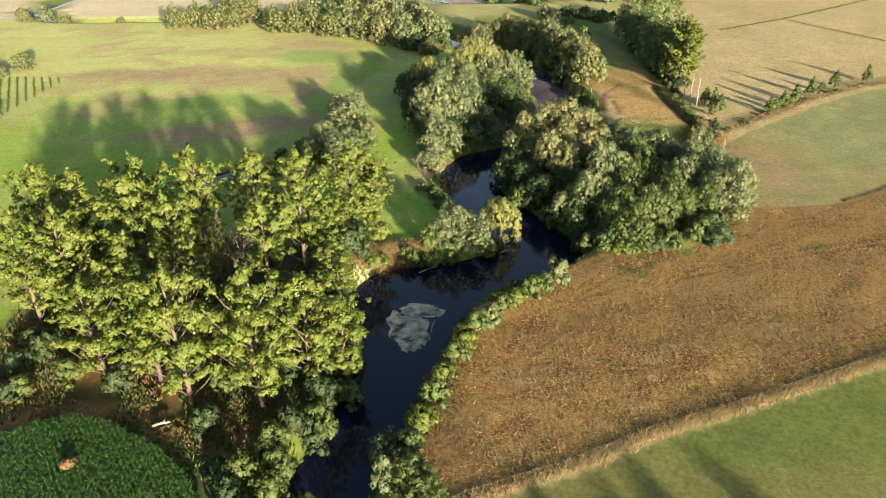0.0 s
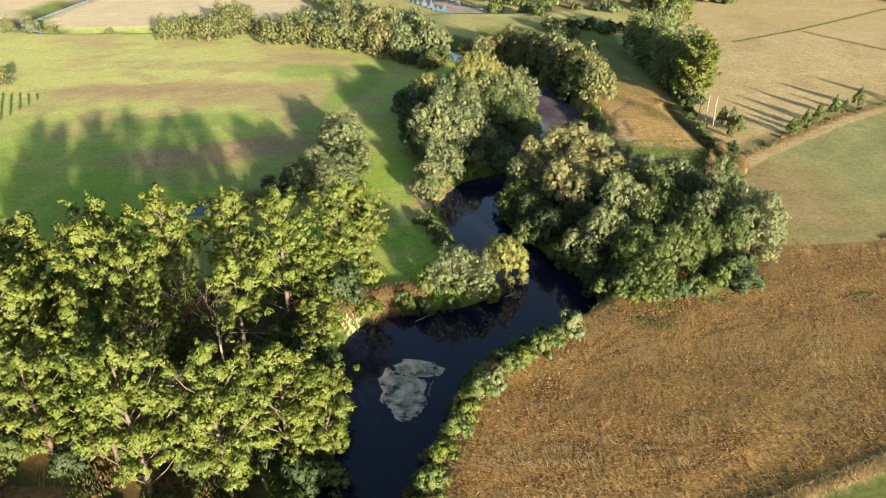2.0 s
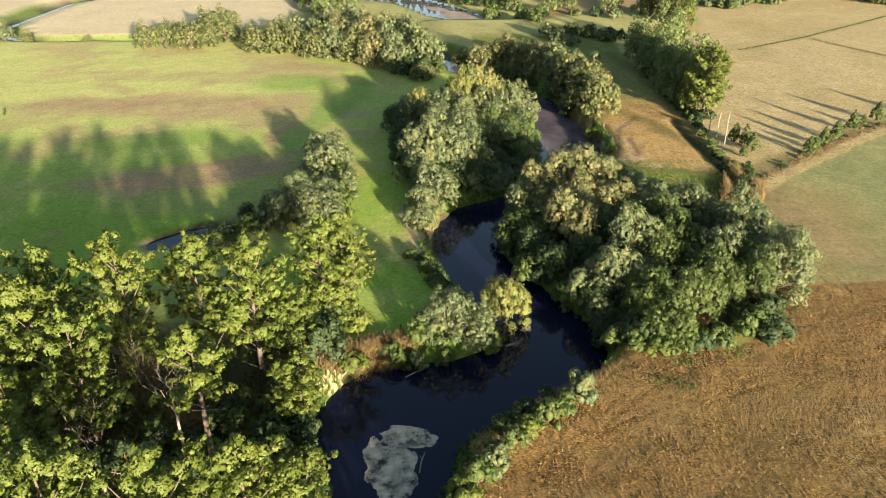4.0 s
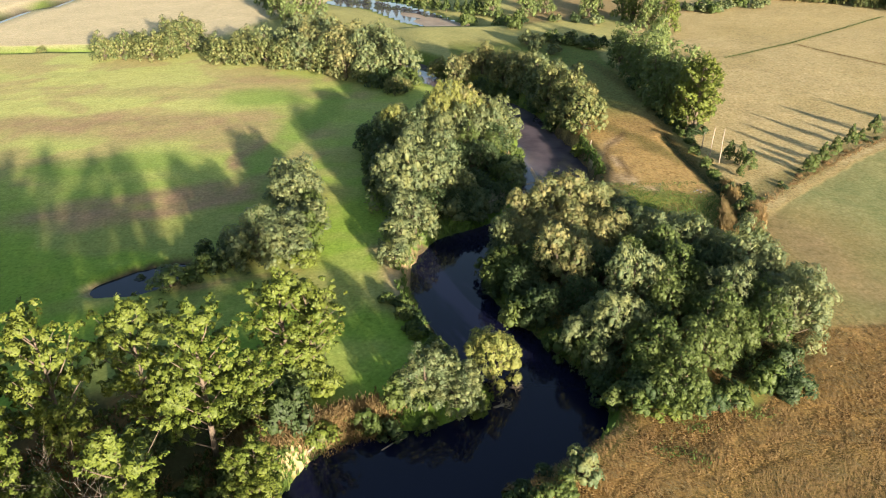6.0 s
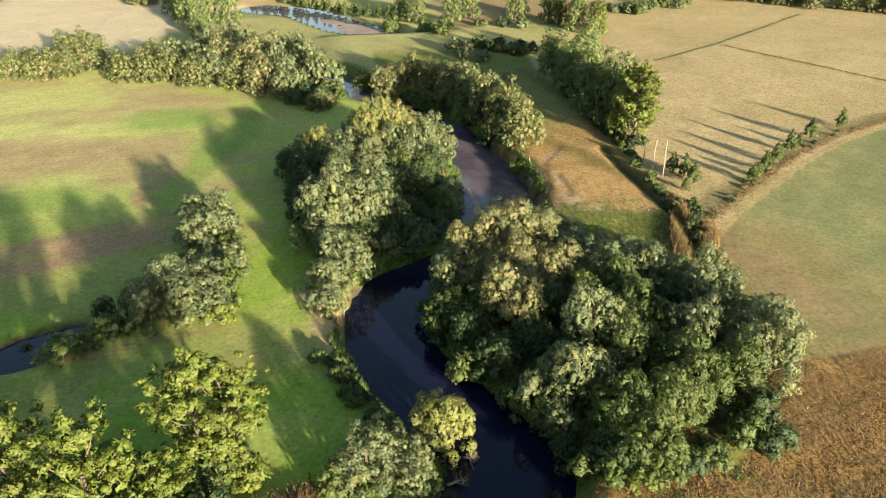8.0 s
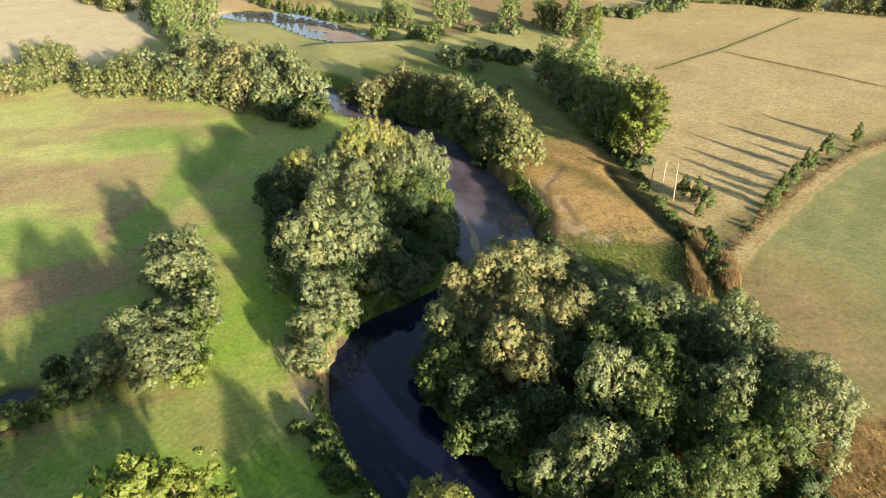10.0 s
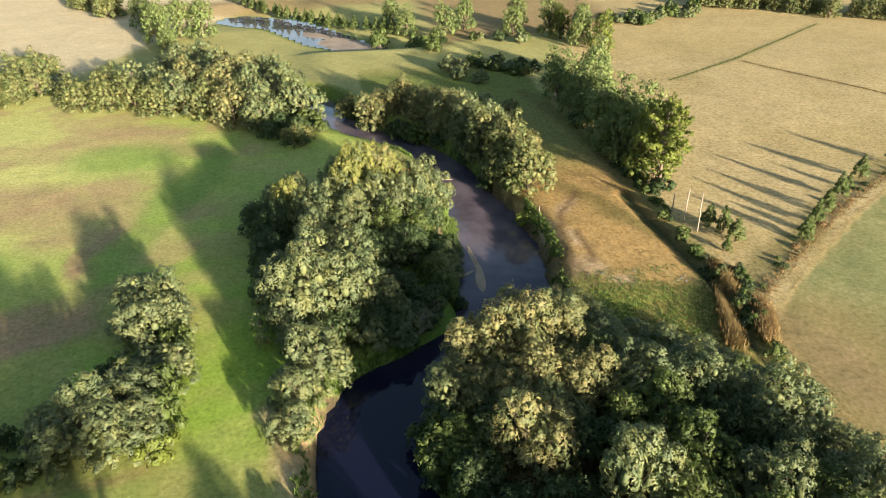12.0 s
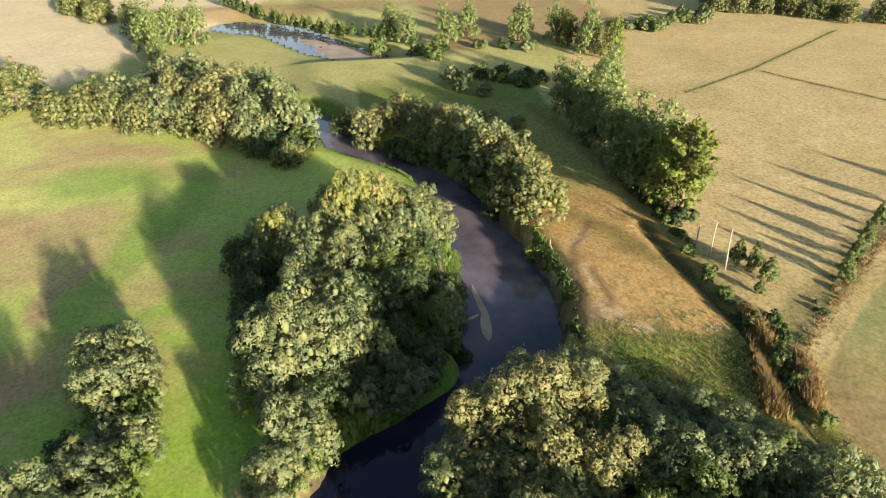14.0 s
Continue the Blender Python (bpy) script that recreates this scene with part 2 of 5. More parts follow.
def height(x, y):
    """Height of the ground, and the distance past the water's edge."""
    d, side, hw = along(x, y, river)
    wob = 1.2 * (fbm(x, y, 5.0, 3) - 0.5)
    e = d - hw + wob
    right = np.where(side > 0, 1.0, 0.0) * smooth(e, 0.5, 4) * smooth(x, -12, 4) 
    top = 1.5 * right + 0.5 * (fbm(x, y, 45.0, 5) - 0.5) + 0.25 * (fbm(x, y, 6.0, 6) - 0.5)
    steep = 1.4 + 2.4 * fbm(x, y, 14.0, 8)
    for curve, shift in ((river_up, 0), (far_pond, 0)):
        d2, _, hw2 = along(x, y, curve)
        e = np.minimum(e, d2 - hw2 + wob * 0.7)
    cut = np.where((side > 0) & (y > 174) & (y < 232) | (side < 0) & (y > 134) & (y < 164), 1.0, 0.0)
    steep = steep * (1 - 0.65 * cut)
    steep = np.where((y > 365) & (x > -90), 30.0, steep)
    up = smooth(e / steep, -0.05, 1.0)
    z = (WATER_Z - 0.35) + (top - WATER_Z + 0.35) * up
    z = np.where(e < 0, WATER_Z - 0.35 - 0.8 * smooth(-e, 0, 2.5), z)
    dp, _, hp = along(x, y, pond)
    ep = dp - hp + wob * 0.6
    dip = np.where(ep < 0, POND_Z - 0.15 - 0.6 * smooth(-ep, 0, 1.5), POND_Z - 0.15 + (top - POND_Z + 0.15) * smooth(ep, -0.05, 1.6))
    z = np.where(ep < 1.6, np.minimum(z, dip), z)
    e = np.where(ep < 1.6, ep, e)
    dd, _, _ = along(x, y, DITCH)
    z = z - 0.8 * (1 - smooth(dd, 0.4, 1.6)) * smooth(e, 2, 5)
    return z, e, side


def ellipse(x, y, cx, cy, rx, ry, turn=0.0, soft=0.35):
    c, s = math.cos(radians(turn)), math.sin(radians(turn))
    u, v = ((x - cx) * c + (y - cy) * s) / rx, ((y - cy) * c - (x - cx) * s) / ry
    return 1 - smooth(np.hypot(u, v), 1 - soft, 1 + soft)


def band(x, y, line, width, soft=0.6):
    d, _, _ = along(x, y, line)
    return 1 - smooth(d, width / 2 - soft / 2, width / 2 + soft)


STRIP = [(-2, 52), (5, 54.8), (16, 59), (26, 64), (36.5, 68), (49, 73), (63.6, 79), (120, 103), (260, 160)]
HEDGE_TRACK = [(68.5, 160), (70, 166), (76, 171.3), (85, 179), (94, 186), (110.5, 199), (122, 207), (134, 214.3), (165, 228), (260, 262)]
FIELD_EDGE = [(44, 110), (58, 121), (64, 128.5), (80, 129.8), (86, 132), (97, 139), (140, 160)]


BARE = [(46, 203.5, 2.2, 3.5, 0), (52, 212, 1.6, 5, -35), (49.6, 198, 1.3, 4.5, 8), (49, 188, 2.0, 3.2, 20), (52.5, 182, 2.6, 1.6, -25), (46.2, 187, 1.1, 4.5, 0), (46.5, 195, 1.0, 4, 0)]
RUTS = [[(56.4, 218.9), (52.6, 212.5), (49, 207), (47.4, 200.7), (46.8, 196), (45.8, 190), (46.6, 184.5), (47, 180)], [(50.6, 200.8), (50.8, 194.5), (49.6, 189.5)], [(43.5, 200), (43.2, 190), (42.5, 180)]]
AROUND = [(21.6, 94.2), (28.2, 100.8), (39, 107.4), (56.3, 115.7), (72, 121.8), (90, 125)]
ACROSS = [(5.4, 72.6), (17.5, 88.9), (29.5, 95.6), (41.5, 100.9), (62.7, 108.3), (95, 116)]
ALONG = [(3.9, 69.4), (14.4, 69), (28.3, 71.2), (43.7, 75.5), (58.8, 81.3), (100, 97)]
LANES = [([(p[0] - a * 0.45, p[1] + a * 0.9) for p in line], w) for line, a, w in
         ((AROUND, 0, 0.8), (AROUND, 1.9, 0.6), (AROUND, 5.4, 0.4), (ACROSS, 0, 0.7), (ACROSS, 1.9, 0.7), (ALONG, 0, 0.8), (ALONG, 2.0, 0.8), (ALONG, 5.5, 0.4))]


def cover_colour(x, y):
    """Land cover: meadow, stubble, brown field, banks, bare soil, and some painted shade."""
    z, e, side = height(x, y)
    wx, wy = x + 5 * (fbm(x, y, 16, 11) - 0.5), y + 5 * (fbm(x, y, 16, 12) - 0.5)
    big, small = fbm(x, y, 38, 13), fbm(x, y, 9, 14)
    col = np.zeros(x.shape + (3,))

    def lay(mask, colour):
        nonlocal col
        col = col + np.asarray(mask)[..., None] * (np.array(colour) - col)

    one = np.ones(x.shape)
    lay(one, (0.27, 0.40, 0.062))
    lay(smooth(fbm(x, y, 13, 23), 0.5, 0.68) * 0.45, (0.34, 0.32, 0.10))
    lay(smooth(fbm(x, y, 21, 24), 0.56, 0.7) * 0.4, (0.38, 0.29, 0.16))
    # left meadow: fresh green near, drier and yellower beyond
    lay(smooth(y + 30 * big, 165, 260) * (0.35 + 0.5 * smooth(-x, 22, 75)), (0.62, 0.60, 0.235))
    lay(smooth(small, 0.5, 0.7) * 0.4, (0.43, 0.41, 0.15))
    px, py = x + 26 * (fbm(x, y, 24, 51) - 0.5), y + 26 * (fbm(x, y, 24, 52) - 0.5)
    lay(smooth(fbm(px, py, 15, 53), 0.52, 0.66) * smooth(-x, 5, 30) * smooth(y, 170, 190) * 0.5, (0.45, 0.31, 0.185))
    qx, qy = x + 9 * (fbm(x, y, 11, 54) - 0.5), y + 9 * (fbm(x, y, 11, 55) - 0.5)
    for cx, cy, rx, ry, turn, amount in ((-56, 182, 25, 7.5, 10, 0.95), (-73, 173, 11, 5, 0, 0.8), (-44, 190, 10, 6, 25, 0.8), (-76, 235, 36, 12, 4, 0.7), (-48, 223, 12, 12, -20, 0.6), (-108, 236, 22, 9, 0, 0.6), (-41.5, 207, 2.6, 13, -12, 0.8),
                                         (-25, 262, 14, 5, 0, 0.5), (-48, 283, 16, 5, 0, 0.5), (-74, 268, 30, 7, 0, 0.4), (-43, 146, 6, 2, 0, 0.5), (-26, 226, 5, 4, 0, 0.4), (-78, 152, 2, 1.6, 0, 0.7)):
        lay(ellipse(qx, qy, cx, cy, rx, ry, turn, 0.45) * np.clip(amount * (0.45 + 0.95 * fbm(x, y, 4, 56)), 0, 1), (0.42, 0.275, 0.175))
    for cx, cy, rx, ry, turn in ((-31, 232, 5, 40, -14), (-48, 262, 14, 10, 0), (-75, 205, 20, 6, 10)):
        lay(ellipse(wx, wy, cx, cy, rx, ry, turn) * 0.5, (0.16, 0.31, 0.05))
    left = (side < 0) & (y < 335)
    # beyond the river
    beyond = smooth(e, 1, 4) * np.where((side > 0) & (y > 285), 1.0, 0.0)
    lay(beyond, (0.44, 0.41, 0.17))
    lay(beyond * smooth(-x + 0.35 * (y - 330), 85, 95), (0.70, 0.575, 0.39))
    lay(ellipse(wx, wy, -25, 480, 80, 18, 0) * 0.8 * smooth(y, 452, 470), (0.34, 0.24, 0.12))
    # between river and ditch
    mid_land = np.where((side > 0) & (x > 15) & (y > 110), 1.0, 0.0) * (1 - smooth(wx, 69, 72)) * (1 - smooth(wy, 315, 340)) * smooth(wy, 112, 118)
    lay(mid_land, (0.58, 0.39, 0.17))
    lay(mid_land * smooth(wy, 222, 250), (0.27, 0.28, 0.095))
    # Ground below the thicket coloured near black, shading the gaps between trees.
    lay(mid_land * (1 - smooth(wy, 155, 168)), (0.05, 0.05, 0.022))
    lay(mid_land * smooth(wy, 270, 300) * 0.8, (0.17, 0.25, 0.06))
    lay(mid_land * band(wx, wy, [(50, 230), (60, 212), (66, 200)], 4, 3) * 0.7, (0.14, 0.15, 0.05))
    lay(mid_land * (1 - smooth(wy, 172, 184)), (0.34, 0.38, 0.08))
    lay(mid_land * (1 - smooth(wy, 172, 190)) * smooth(small, 0.5, 0.62) * 0.7, (0.36, 0.23, 0.10))
    # The same painted shade again, over the marsh colours just laid.
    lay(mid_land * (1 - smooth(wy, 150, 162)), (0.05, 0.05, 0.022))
    # right of the ditch and the hedge: stubble, olive grass, brown field, green field
    d, hs, _ = along(x, y, HEDGE_TRACK)
    d2, ds, _ = along(x, y, RIDGE)
    stubble = np.where(hs < 0, 1.0, 0.0) * smooth(wx - 0.36 * np.clip(y - 285, 0, 400), 70, 73) * np.where(side > 0, 1.0, 0.0)
    lay(stubble, (0.57, 0.455, 0.255))
    lay(stubble * smooth(big, 0.45, 0.65) * 0.5, (0.43, 0.345, 0.165))
    lay(stubble * np.where(y > 340 + 0.2 * (x - 150), 1.0, 0.0) * 0.4, (0.55, 0.43, 0.21))
    lay(smooth(wx, 45, 60) * (1 - smooth(wx, 135, 150)) * smooth(wy - 0.3 * x, 350, 358) * 0.75, (0.33, 0.21, 0.12))
    olive = np.where((hs > 0) & (y > 100) & (side > 0), 1.0, 0.0) * smooth(wx, 61, 64)
    lay(olive, (0.27, 0.28, 0.125))
    lay(olive * smooth(small, 0.5, 0.7) * 0.4, (0.36, 0.31, 0.15))
    lay(olive * (1 - smooth(np.hypot((x - 68) / 1.2, y - 158), 12, 24)) * 0.5, (0.32, 0.21, 0.10))
    lay(olive * band(wx, wy, [(60, 135), (80, 136), (100, 146)], 10, 6) * 0.4, (0.34, 0.24, 0.115))
    lay(olive * band(wx, wy, [(70, 168), (73.5, 160), (75, 150), (77, 140)], 7, 4) * 0.5 * (0.5 + small), (0.38, 0.26, 0.15))
    dS, ss, _ = along(x, y, STRIP)
    dF, fs, _ = along(x, y, FIELD_EDGE)
    brown = np.where((side > 0) & (ss < 0) & (y < 135) & ((fs > 0) | (x < 44)), 1.0, 0.0) * smooth(e, 1.0, 3.5)
    lay(brown, (0.275, 0.155, 0.052))
    lay(brown * smooth(fbm(wx, wy, 3.6, 71, 3), 0.46, 0.62) * 0.75, (0.115, 0.065, 0.024))
    lay(brown * smooth(fbm(0.22 * (0.87 * wx + 0.5 * wy), 1.3 * (0.87 * wy - 0.5 * wx), 4, 72, 3), 0.5, 0.64) * 0.7, (0.44, 0.275, 0.1))
    lay(brown * smooth(fbm(wx, wy * 2.2, 7, 21), 0.45, 0.7) * 0.6, (0.31, 0.205, 0.085))
    for lane, width in LANES:
        lay(brown * band(x, y, lane, width, 0.5) * 0.35, (0.12, 0.08, 0.03))
    lay(brown * ellipse(wx, wy, 45, 92, 18, 10, 20) * 0.35, (0.22, 0.19, 0.06))
    near = np.where((side > 0) & (ss > 0) & (y < 200), 1.0, 0.0)
    lay(near, (0.155, 0.185, 0.05))
    lay(near * smooth(small, 0.4, 0.7) * 0.6, (0.21, 0.18, 0.07))
    # lanes, verges, ditches
    lay(band(x, y, STRIP, 1.6), (0.55, 0.42, 0.22))
    # Faint dark strip beyond the verge grass, its shadow painted on the ground.
    lay(band(x, y, [(p[0] - 0.6, p[1] + 2.6) for p in STRIP], 2.5, 1.2) * 0.15, (0.12, 0.10, 0.035))
    lay(band(x, y, HEDGE_TRACK, 0.9, 0.4), (0.56, 0.43, 0.21))
    # Dark strip along the hedge: undergrowth, with the hedge's shade painted in.
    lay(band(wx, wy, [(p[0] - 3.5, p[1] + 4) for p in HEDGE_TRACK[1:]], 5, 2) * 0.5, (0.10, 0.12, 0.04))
    lay(band(wx, wy, RIDGE, 4, 2) * 0.7, (0.16, 0.15, 0.05))
    lay(band(x, y, DITCH, 2, 1), (0.05, 0.07, 0.03))
    lay(band(x, y, [(119, 302), (153, 324), (226, 380)], 0.8, 1.6) * 0.6, (0.2, 0.21, 0.08))
    lay(band(x, y, [(155, 321), (174, 283), (190, 250)], 1.2, 2.5) * 0.6, (0.22, 0.19, 0.08))
    lay(band(wx, wy, FIELD_EDGE, 3.0, 2) * 0.6, (0.42, 0.29, 0.13))
    # bare sand of the cattle drink
    sx, sy = x + 1.5 * (fbm(x, y, 5, 15) - 0.5), y + 1.5 * (fbm(x, y, 5, 16) - 0.5)
    for cx, cy, rx, ry, turn in BARE:
        lay(ellipse(sx, sy, cx, cy, rx, ry, turn, 0.5) * 0.9, (0.68, 0.50, 0.34))
    for rut in RUTS:
        lay(band(sx, sy, rut, 1.1, 0.8) * 0.85, (0.17, 0.11, 0.06))
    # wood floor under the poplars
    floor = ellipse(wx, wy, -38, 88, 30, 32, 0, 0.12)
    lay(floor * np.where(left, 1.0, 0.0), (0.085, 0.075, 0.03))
    lay(floor * smooth(small, 0.5, 0.65) * 0.8, (0.24, 0.125, 0.05))
    lay(band(wx, wy, [(-66, 64), (-52, 69.5), (-42, 69.5), (-33.5, 63.5), (-26, 54)], 2.0, 1.5), (0.34, 0.19, 0.09))
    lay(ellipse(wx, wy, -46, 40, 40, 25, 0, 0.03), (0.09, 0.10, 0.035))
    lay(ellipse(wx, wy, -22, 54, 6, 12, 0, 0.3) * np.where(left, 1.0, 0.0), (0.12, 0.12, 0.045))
    lay(band(wx, wy, [(-39, 146), (-30.5, 150.3), (-24.4, 150.8), (-20.7, 151.2)], 1.2, 0.8) * 0.6, (0.36, 0.25, 0.13))
    # banks
    lush = (1 - smooth(e, 1.5, 5 + 3 * small)) * smooth(e, -0.5, 0.3)
    cut = np.where((side > 0) & (y > 174) & (y < 232) | (side < 0) & (y > 134) & (y < 164), 1.0, 0.0)
    lay(lush * (1 - 0.85 * cut) * 0.85, (0.12, 0.20, 0.035))
    lay(cut * (1 - smooth(e, 0.7, 1.3)), (0.13, 0.10, 0.06))
    for cx, cy, rx, ry in ((-2.5, 150, 3.0, 11), (-15.5, 107.8, 4.6, 2.4), (-19, 106.2, 3.2, 2.2), (24, 212, 1.2, 6), (42, 200, 2, 7), (-57, 147, 2, 2.5)):
        lay(ellipse(wx, wy, cx, cy, rx, ry) * smooth(e, -0.2, 0.2) * 0.9, (0.58, 0.42, 0.25))
    lay(band(wx, wy, [(-6.8, 160.1), (-4.9, 153.5), (-2.8, 146.5), (-1.1, 141.5)], 2.6, 1.2) * smooth(e, -0.3, 0.2) * 0.9, (0.52, 0.38, 0.22))
    lay(smooth(-e, -0.3, 0.6), (0.06, 0.05, 0.035))
    relief = 0.22 + 0.7 * brown + 0.4 * stubble + 0.4 * mid_land
    return z, np.clip(col * (0.9 + 0.25 * small[..., None]), 0, 1), np.clip(relief, 0, 0.95)


def steps_out(start, end, step):
    out, v = [], start
    while v < end:
        v += step
        step *= 1.09
        out.append(v)
    return out


def build_ground():
    xs = np.array([-v for v in steps_out(120, 4500, 1.4)][::-1] + list(np.arange(-120, 150, 1.3)) + steps_out(150, 4500, 1.4))
    ys = np.array([-v for v in steps_out(-45, 4500, 1.4)][::-1] + list(np.arange(45, 330, 1.3)) + list(np.arange(330, 500, 2.6)) + steps_out(500, 4600, 3))
    gx, gy = np.meshgrid(xs, ys)
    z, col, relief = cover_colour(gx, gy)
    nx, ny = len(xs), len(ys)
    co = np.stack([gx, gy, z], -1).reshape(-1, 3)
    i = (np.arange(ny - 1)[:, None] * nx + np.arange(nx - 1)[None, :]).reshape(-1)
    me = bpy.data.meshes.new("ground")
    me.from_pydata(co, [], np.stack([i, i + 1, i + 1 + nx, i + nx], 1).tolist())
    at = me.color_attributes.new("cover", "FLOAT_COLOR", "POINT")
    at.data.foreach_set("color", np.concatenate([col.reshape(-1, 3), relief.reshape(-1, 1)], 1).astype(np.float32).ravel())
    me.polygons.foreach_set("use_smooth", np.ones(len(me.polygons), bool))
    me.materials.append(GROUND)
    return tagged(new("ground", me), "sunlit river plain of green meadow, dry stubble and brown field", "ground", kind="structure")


ground = build_ground()


def water_sheet(name, box, cell, z, label):
    """A flat sheet of water, in cells wherever the ground dips below it."""
    xs, ys = np.arange(box[0], box[2], cell), np.arange(box[1], box[3], cell)
    gx, gy = np.meshgrid(xs, ys)
    wet = height(gx + cell / 2, gy + cell / 2)[1] < cell * 0.9
    bm = bmesh.new()
    corner = {}
    for iy, ix in zip(*np.nonzero(wet)):
        quad = []
        for dx, dy in ((0, 0), (1, 0), (1, 1), (0, 1)):
            k = (ix + dx, iy + dy)
            if k not in corner:
                corner[k] = bm.verts.new((box[0] + k[0] * cell, box[1] + k[1] * cell, z))
            quad.append(corner[k])
        bm.faces.new(quad)
    me = bpy.data.meshes.new(name)
    bm.to_mesh(me)
    bm.free()
    me.materials.append(WATER)
    return tagged(new(name, me), label, "water", kind="structure")


water_sheet("river_water", (-36, -96, 54, 322), 3.0, WATER_Z, "dark still river water mirroring the sky")
water_sheet("river_water", (-216, 322, 54, 372), 3.0, WATER_Z, "dark still river water far upstream")
water_sheet("river_water", (-216, 372, -172, 570), 3.0, WATER_Z, "dark still river water far upstream")
water_sheet("pond_water", (-66, 138, -33, 168), 1.5, POND_Z, "small dark pond in the meadow")
water_sheet("far_pond_water", (-60, 372, 45, 480), 3.0, WATER_Z, "long shallow pond among dry grass")


# ---- trees ----
def mesh_from(name, verts, faces, mat, flat=True):
    me = bpy.data.meshes.new(name)
    me.from_pydata(verts, [], faces)
    me.materials.append(mat)
    if not flat:
        me.polygons.foreach_set("use_smooth", np.ones(len(me.polygons), bool))
    return me


def ball(level):
    bm = bmesh.new()
    bmesh.ops.create_icosphere(bm, subdivisions=level, radius=1)
    v = np.array([q.co for q in bm.verts])
    f = [[q.index for q in g.verts] for g in bm.faces]
    bm.free()
    return v, f


BALLS = {1: ball(1), 2: ball(2)}


def unit(rng, n, low=-1.0):
    z = rng.uniform(low, 1, n)
    a = rng.uniform(0, 2 * math.pi, n)
    r = np.sqrt(1 - z * z)
    return np.stack([r * np.cos(a), r * np.sin(a), z], 1)


def leaf_crown(rng, lobes, leaves, size, core=0.72, ragged=0.35, sub=9, droop=0.0, jitter=0.4, fine=1, feather=False, narrow=0.56):
    """A crown of many small leaves sitting on lobes, with a dim twiggy core in each lobe. lobes: rows of x, y, z, rx, ry, rz.
    Returns the vertices, the faces and the vertex normals, which follow the lobes so that these shade as rounded masses."""
    lobes = np.array(lobes)
    subs = []
    for l in lobes:
        for u in unit(rng, sub, -0.35):
            r = l[3:] * rng.uniform(0.28, 0.42)
            subs.append([*(l[:3] + u * l[3:] * 0.78), *r])
    subs = np.array(subs)
    area = subs[:, 3] * subs[:, 5]
    pick = rng.choice(len(subs), int(leaves * 3.2), p=area / area.sum())
    u = unit(rng, len(pick), -0.55)
    p = subs[pick, :3] + u * subs[pick, 3:] * (1 + ragged * rng.uniform(-0.6, 1, (len(pick), 1)) ** 3)
    inside = np.full(len(p), 9.0)
    for l in lobes:
        inside = np.minimum(inside, np.linalg.norm((p - l[:3]) / l[3:], axis=1))
    keep = np.nonzero(inside > 0.8)[0][:leaves]
    p, u, owner = p[keep], u[keep], lobes[pick[keep] // sub]
    n = u + rng.normal(0, jitter, u.shape) + (0, 0, 0.25)
    n /= np.linalg.norm(n, axis=1)[:, None]
    t = np.cross(n, rng.normal(0, 1, n.shape) + (0, 0, 2.0 * droop))
    t = np.cross(n, t) if droop else t
    t /= np.linalg.norm(t, axis=1)[:, None] + 1e-9
    s = np.cross(n, t)
    a = size * rng.uniform(0.6, 1.35, (len(p), 1))
    b = a * narrow * rng.uniform(0.75, 1.25, (len(p), 1))
    if feather:
        # narrow sprays that run up each lobe
        t = (0, 0, 0.35) + rng.normal(0, 0.6, u.shape)
        t -= n * np.sum(n * t, axis=1)[:, None]
        t /= np.linalg.norm(t, axis=1)[:, None] + 1e-9
        s = np.cross(n, t)
        b = a * rng.uniform(0.3, 0.48, (len(p), 1))
    bend = n * a * 0.18
    v = np.stack([p - t * a * 0.6 + s * b, p - t * a - s * b, p + t * a * 1.1 + bend], 1).reshape(-1, 3)
    round_lobe = (p - owner[:, :3]) / owner[:, 3:] ** 2
    round_lobe /= np.linalg.norm(round_lobe, axis=1)[:, None] + 1e-9
    normals = [np.repeat(0.3 * u + 1.0 * round_lobe + 0.25 * n, 3, axis=0)]
    f = np.arange(len(v)).reshape(-1, 3).tolist()
    base = len(v)
    extra = []
    ball_v, ball_f = BALLS[fine]
    for l in lobes:
        extra.append(l[:3] + ball_v * l[3:] * core * rng.uniform(0.68, 1.16, (len(ball_v), 1)))
        normals.append(ball_v / l[3:])
        f += [[base + i for i in g] for g in ball_f]
        base += len(ball_v)
    normals = np.vstack(normals)
    return np.vstack([v] + extra), f, normals / np.linalg.norm(normals, axis=1)[:, None]


def tube(path, radii, sides=6):
    """Tapered tube through the points."""
    v, f = [], []
    path = [Vector(q) for q in path]
    for i, (q, r) in enumerate(zip(path, radii)):
        d = (path[min(i + 1, len(path) - 1)] - path[max(i - 1, 0)]).normalized()
        a = d.orthogonal().normalized()
        b = d.cross(a)
        for k in range(sides):
            w = 2 * math.pi * k / sides
            v.append(q + (a * math.cos(w) + b * math.sin(w)) * r)
    for i in range(len(path) - 1):
        for k in range(sides):
            m = (k + 1) % sides
            f.append([i * sides + k, i * sides + m, (i + 1) * sides + m, (i + 1) * sides + k])
    f.append(list(range(sides))[::-1])
    f.append([(len(path) - 1) * sides + k for k in range(sides)])
    return v, f


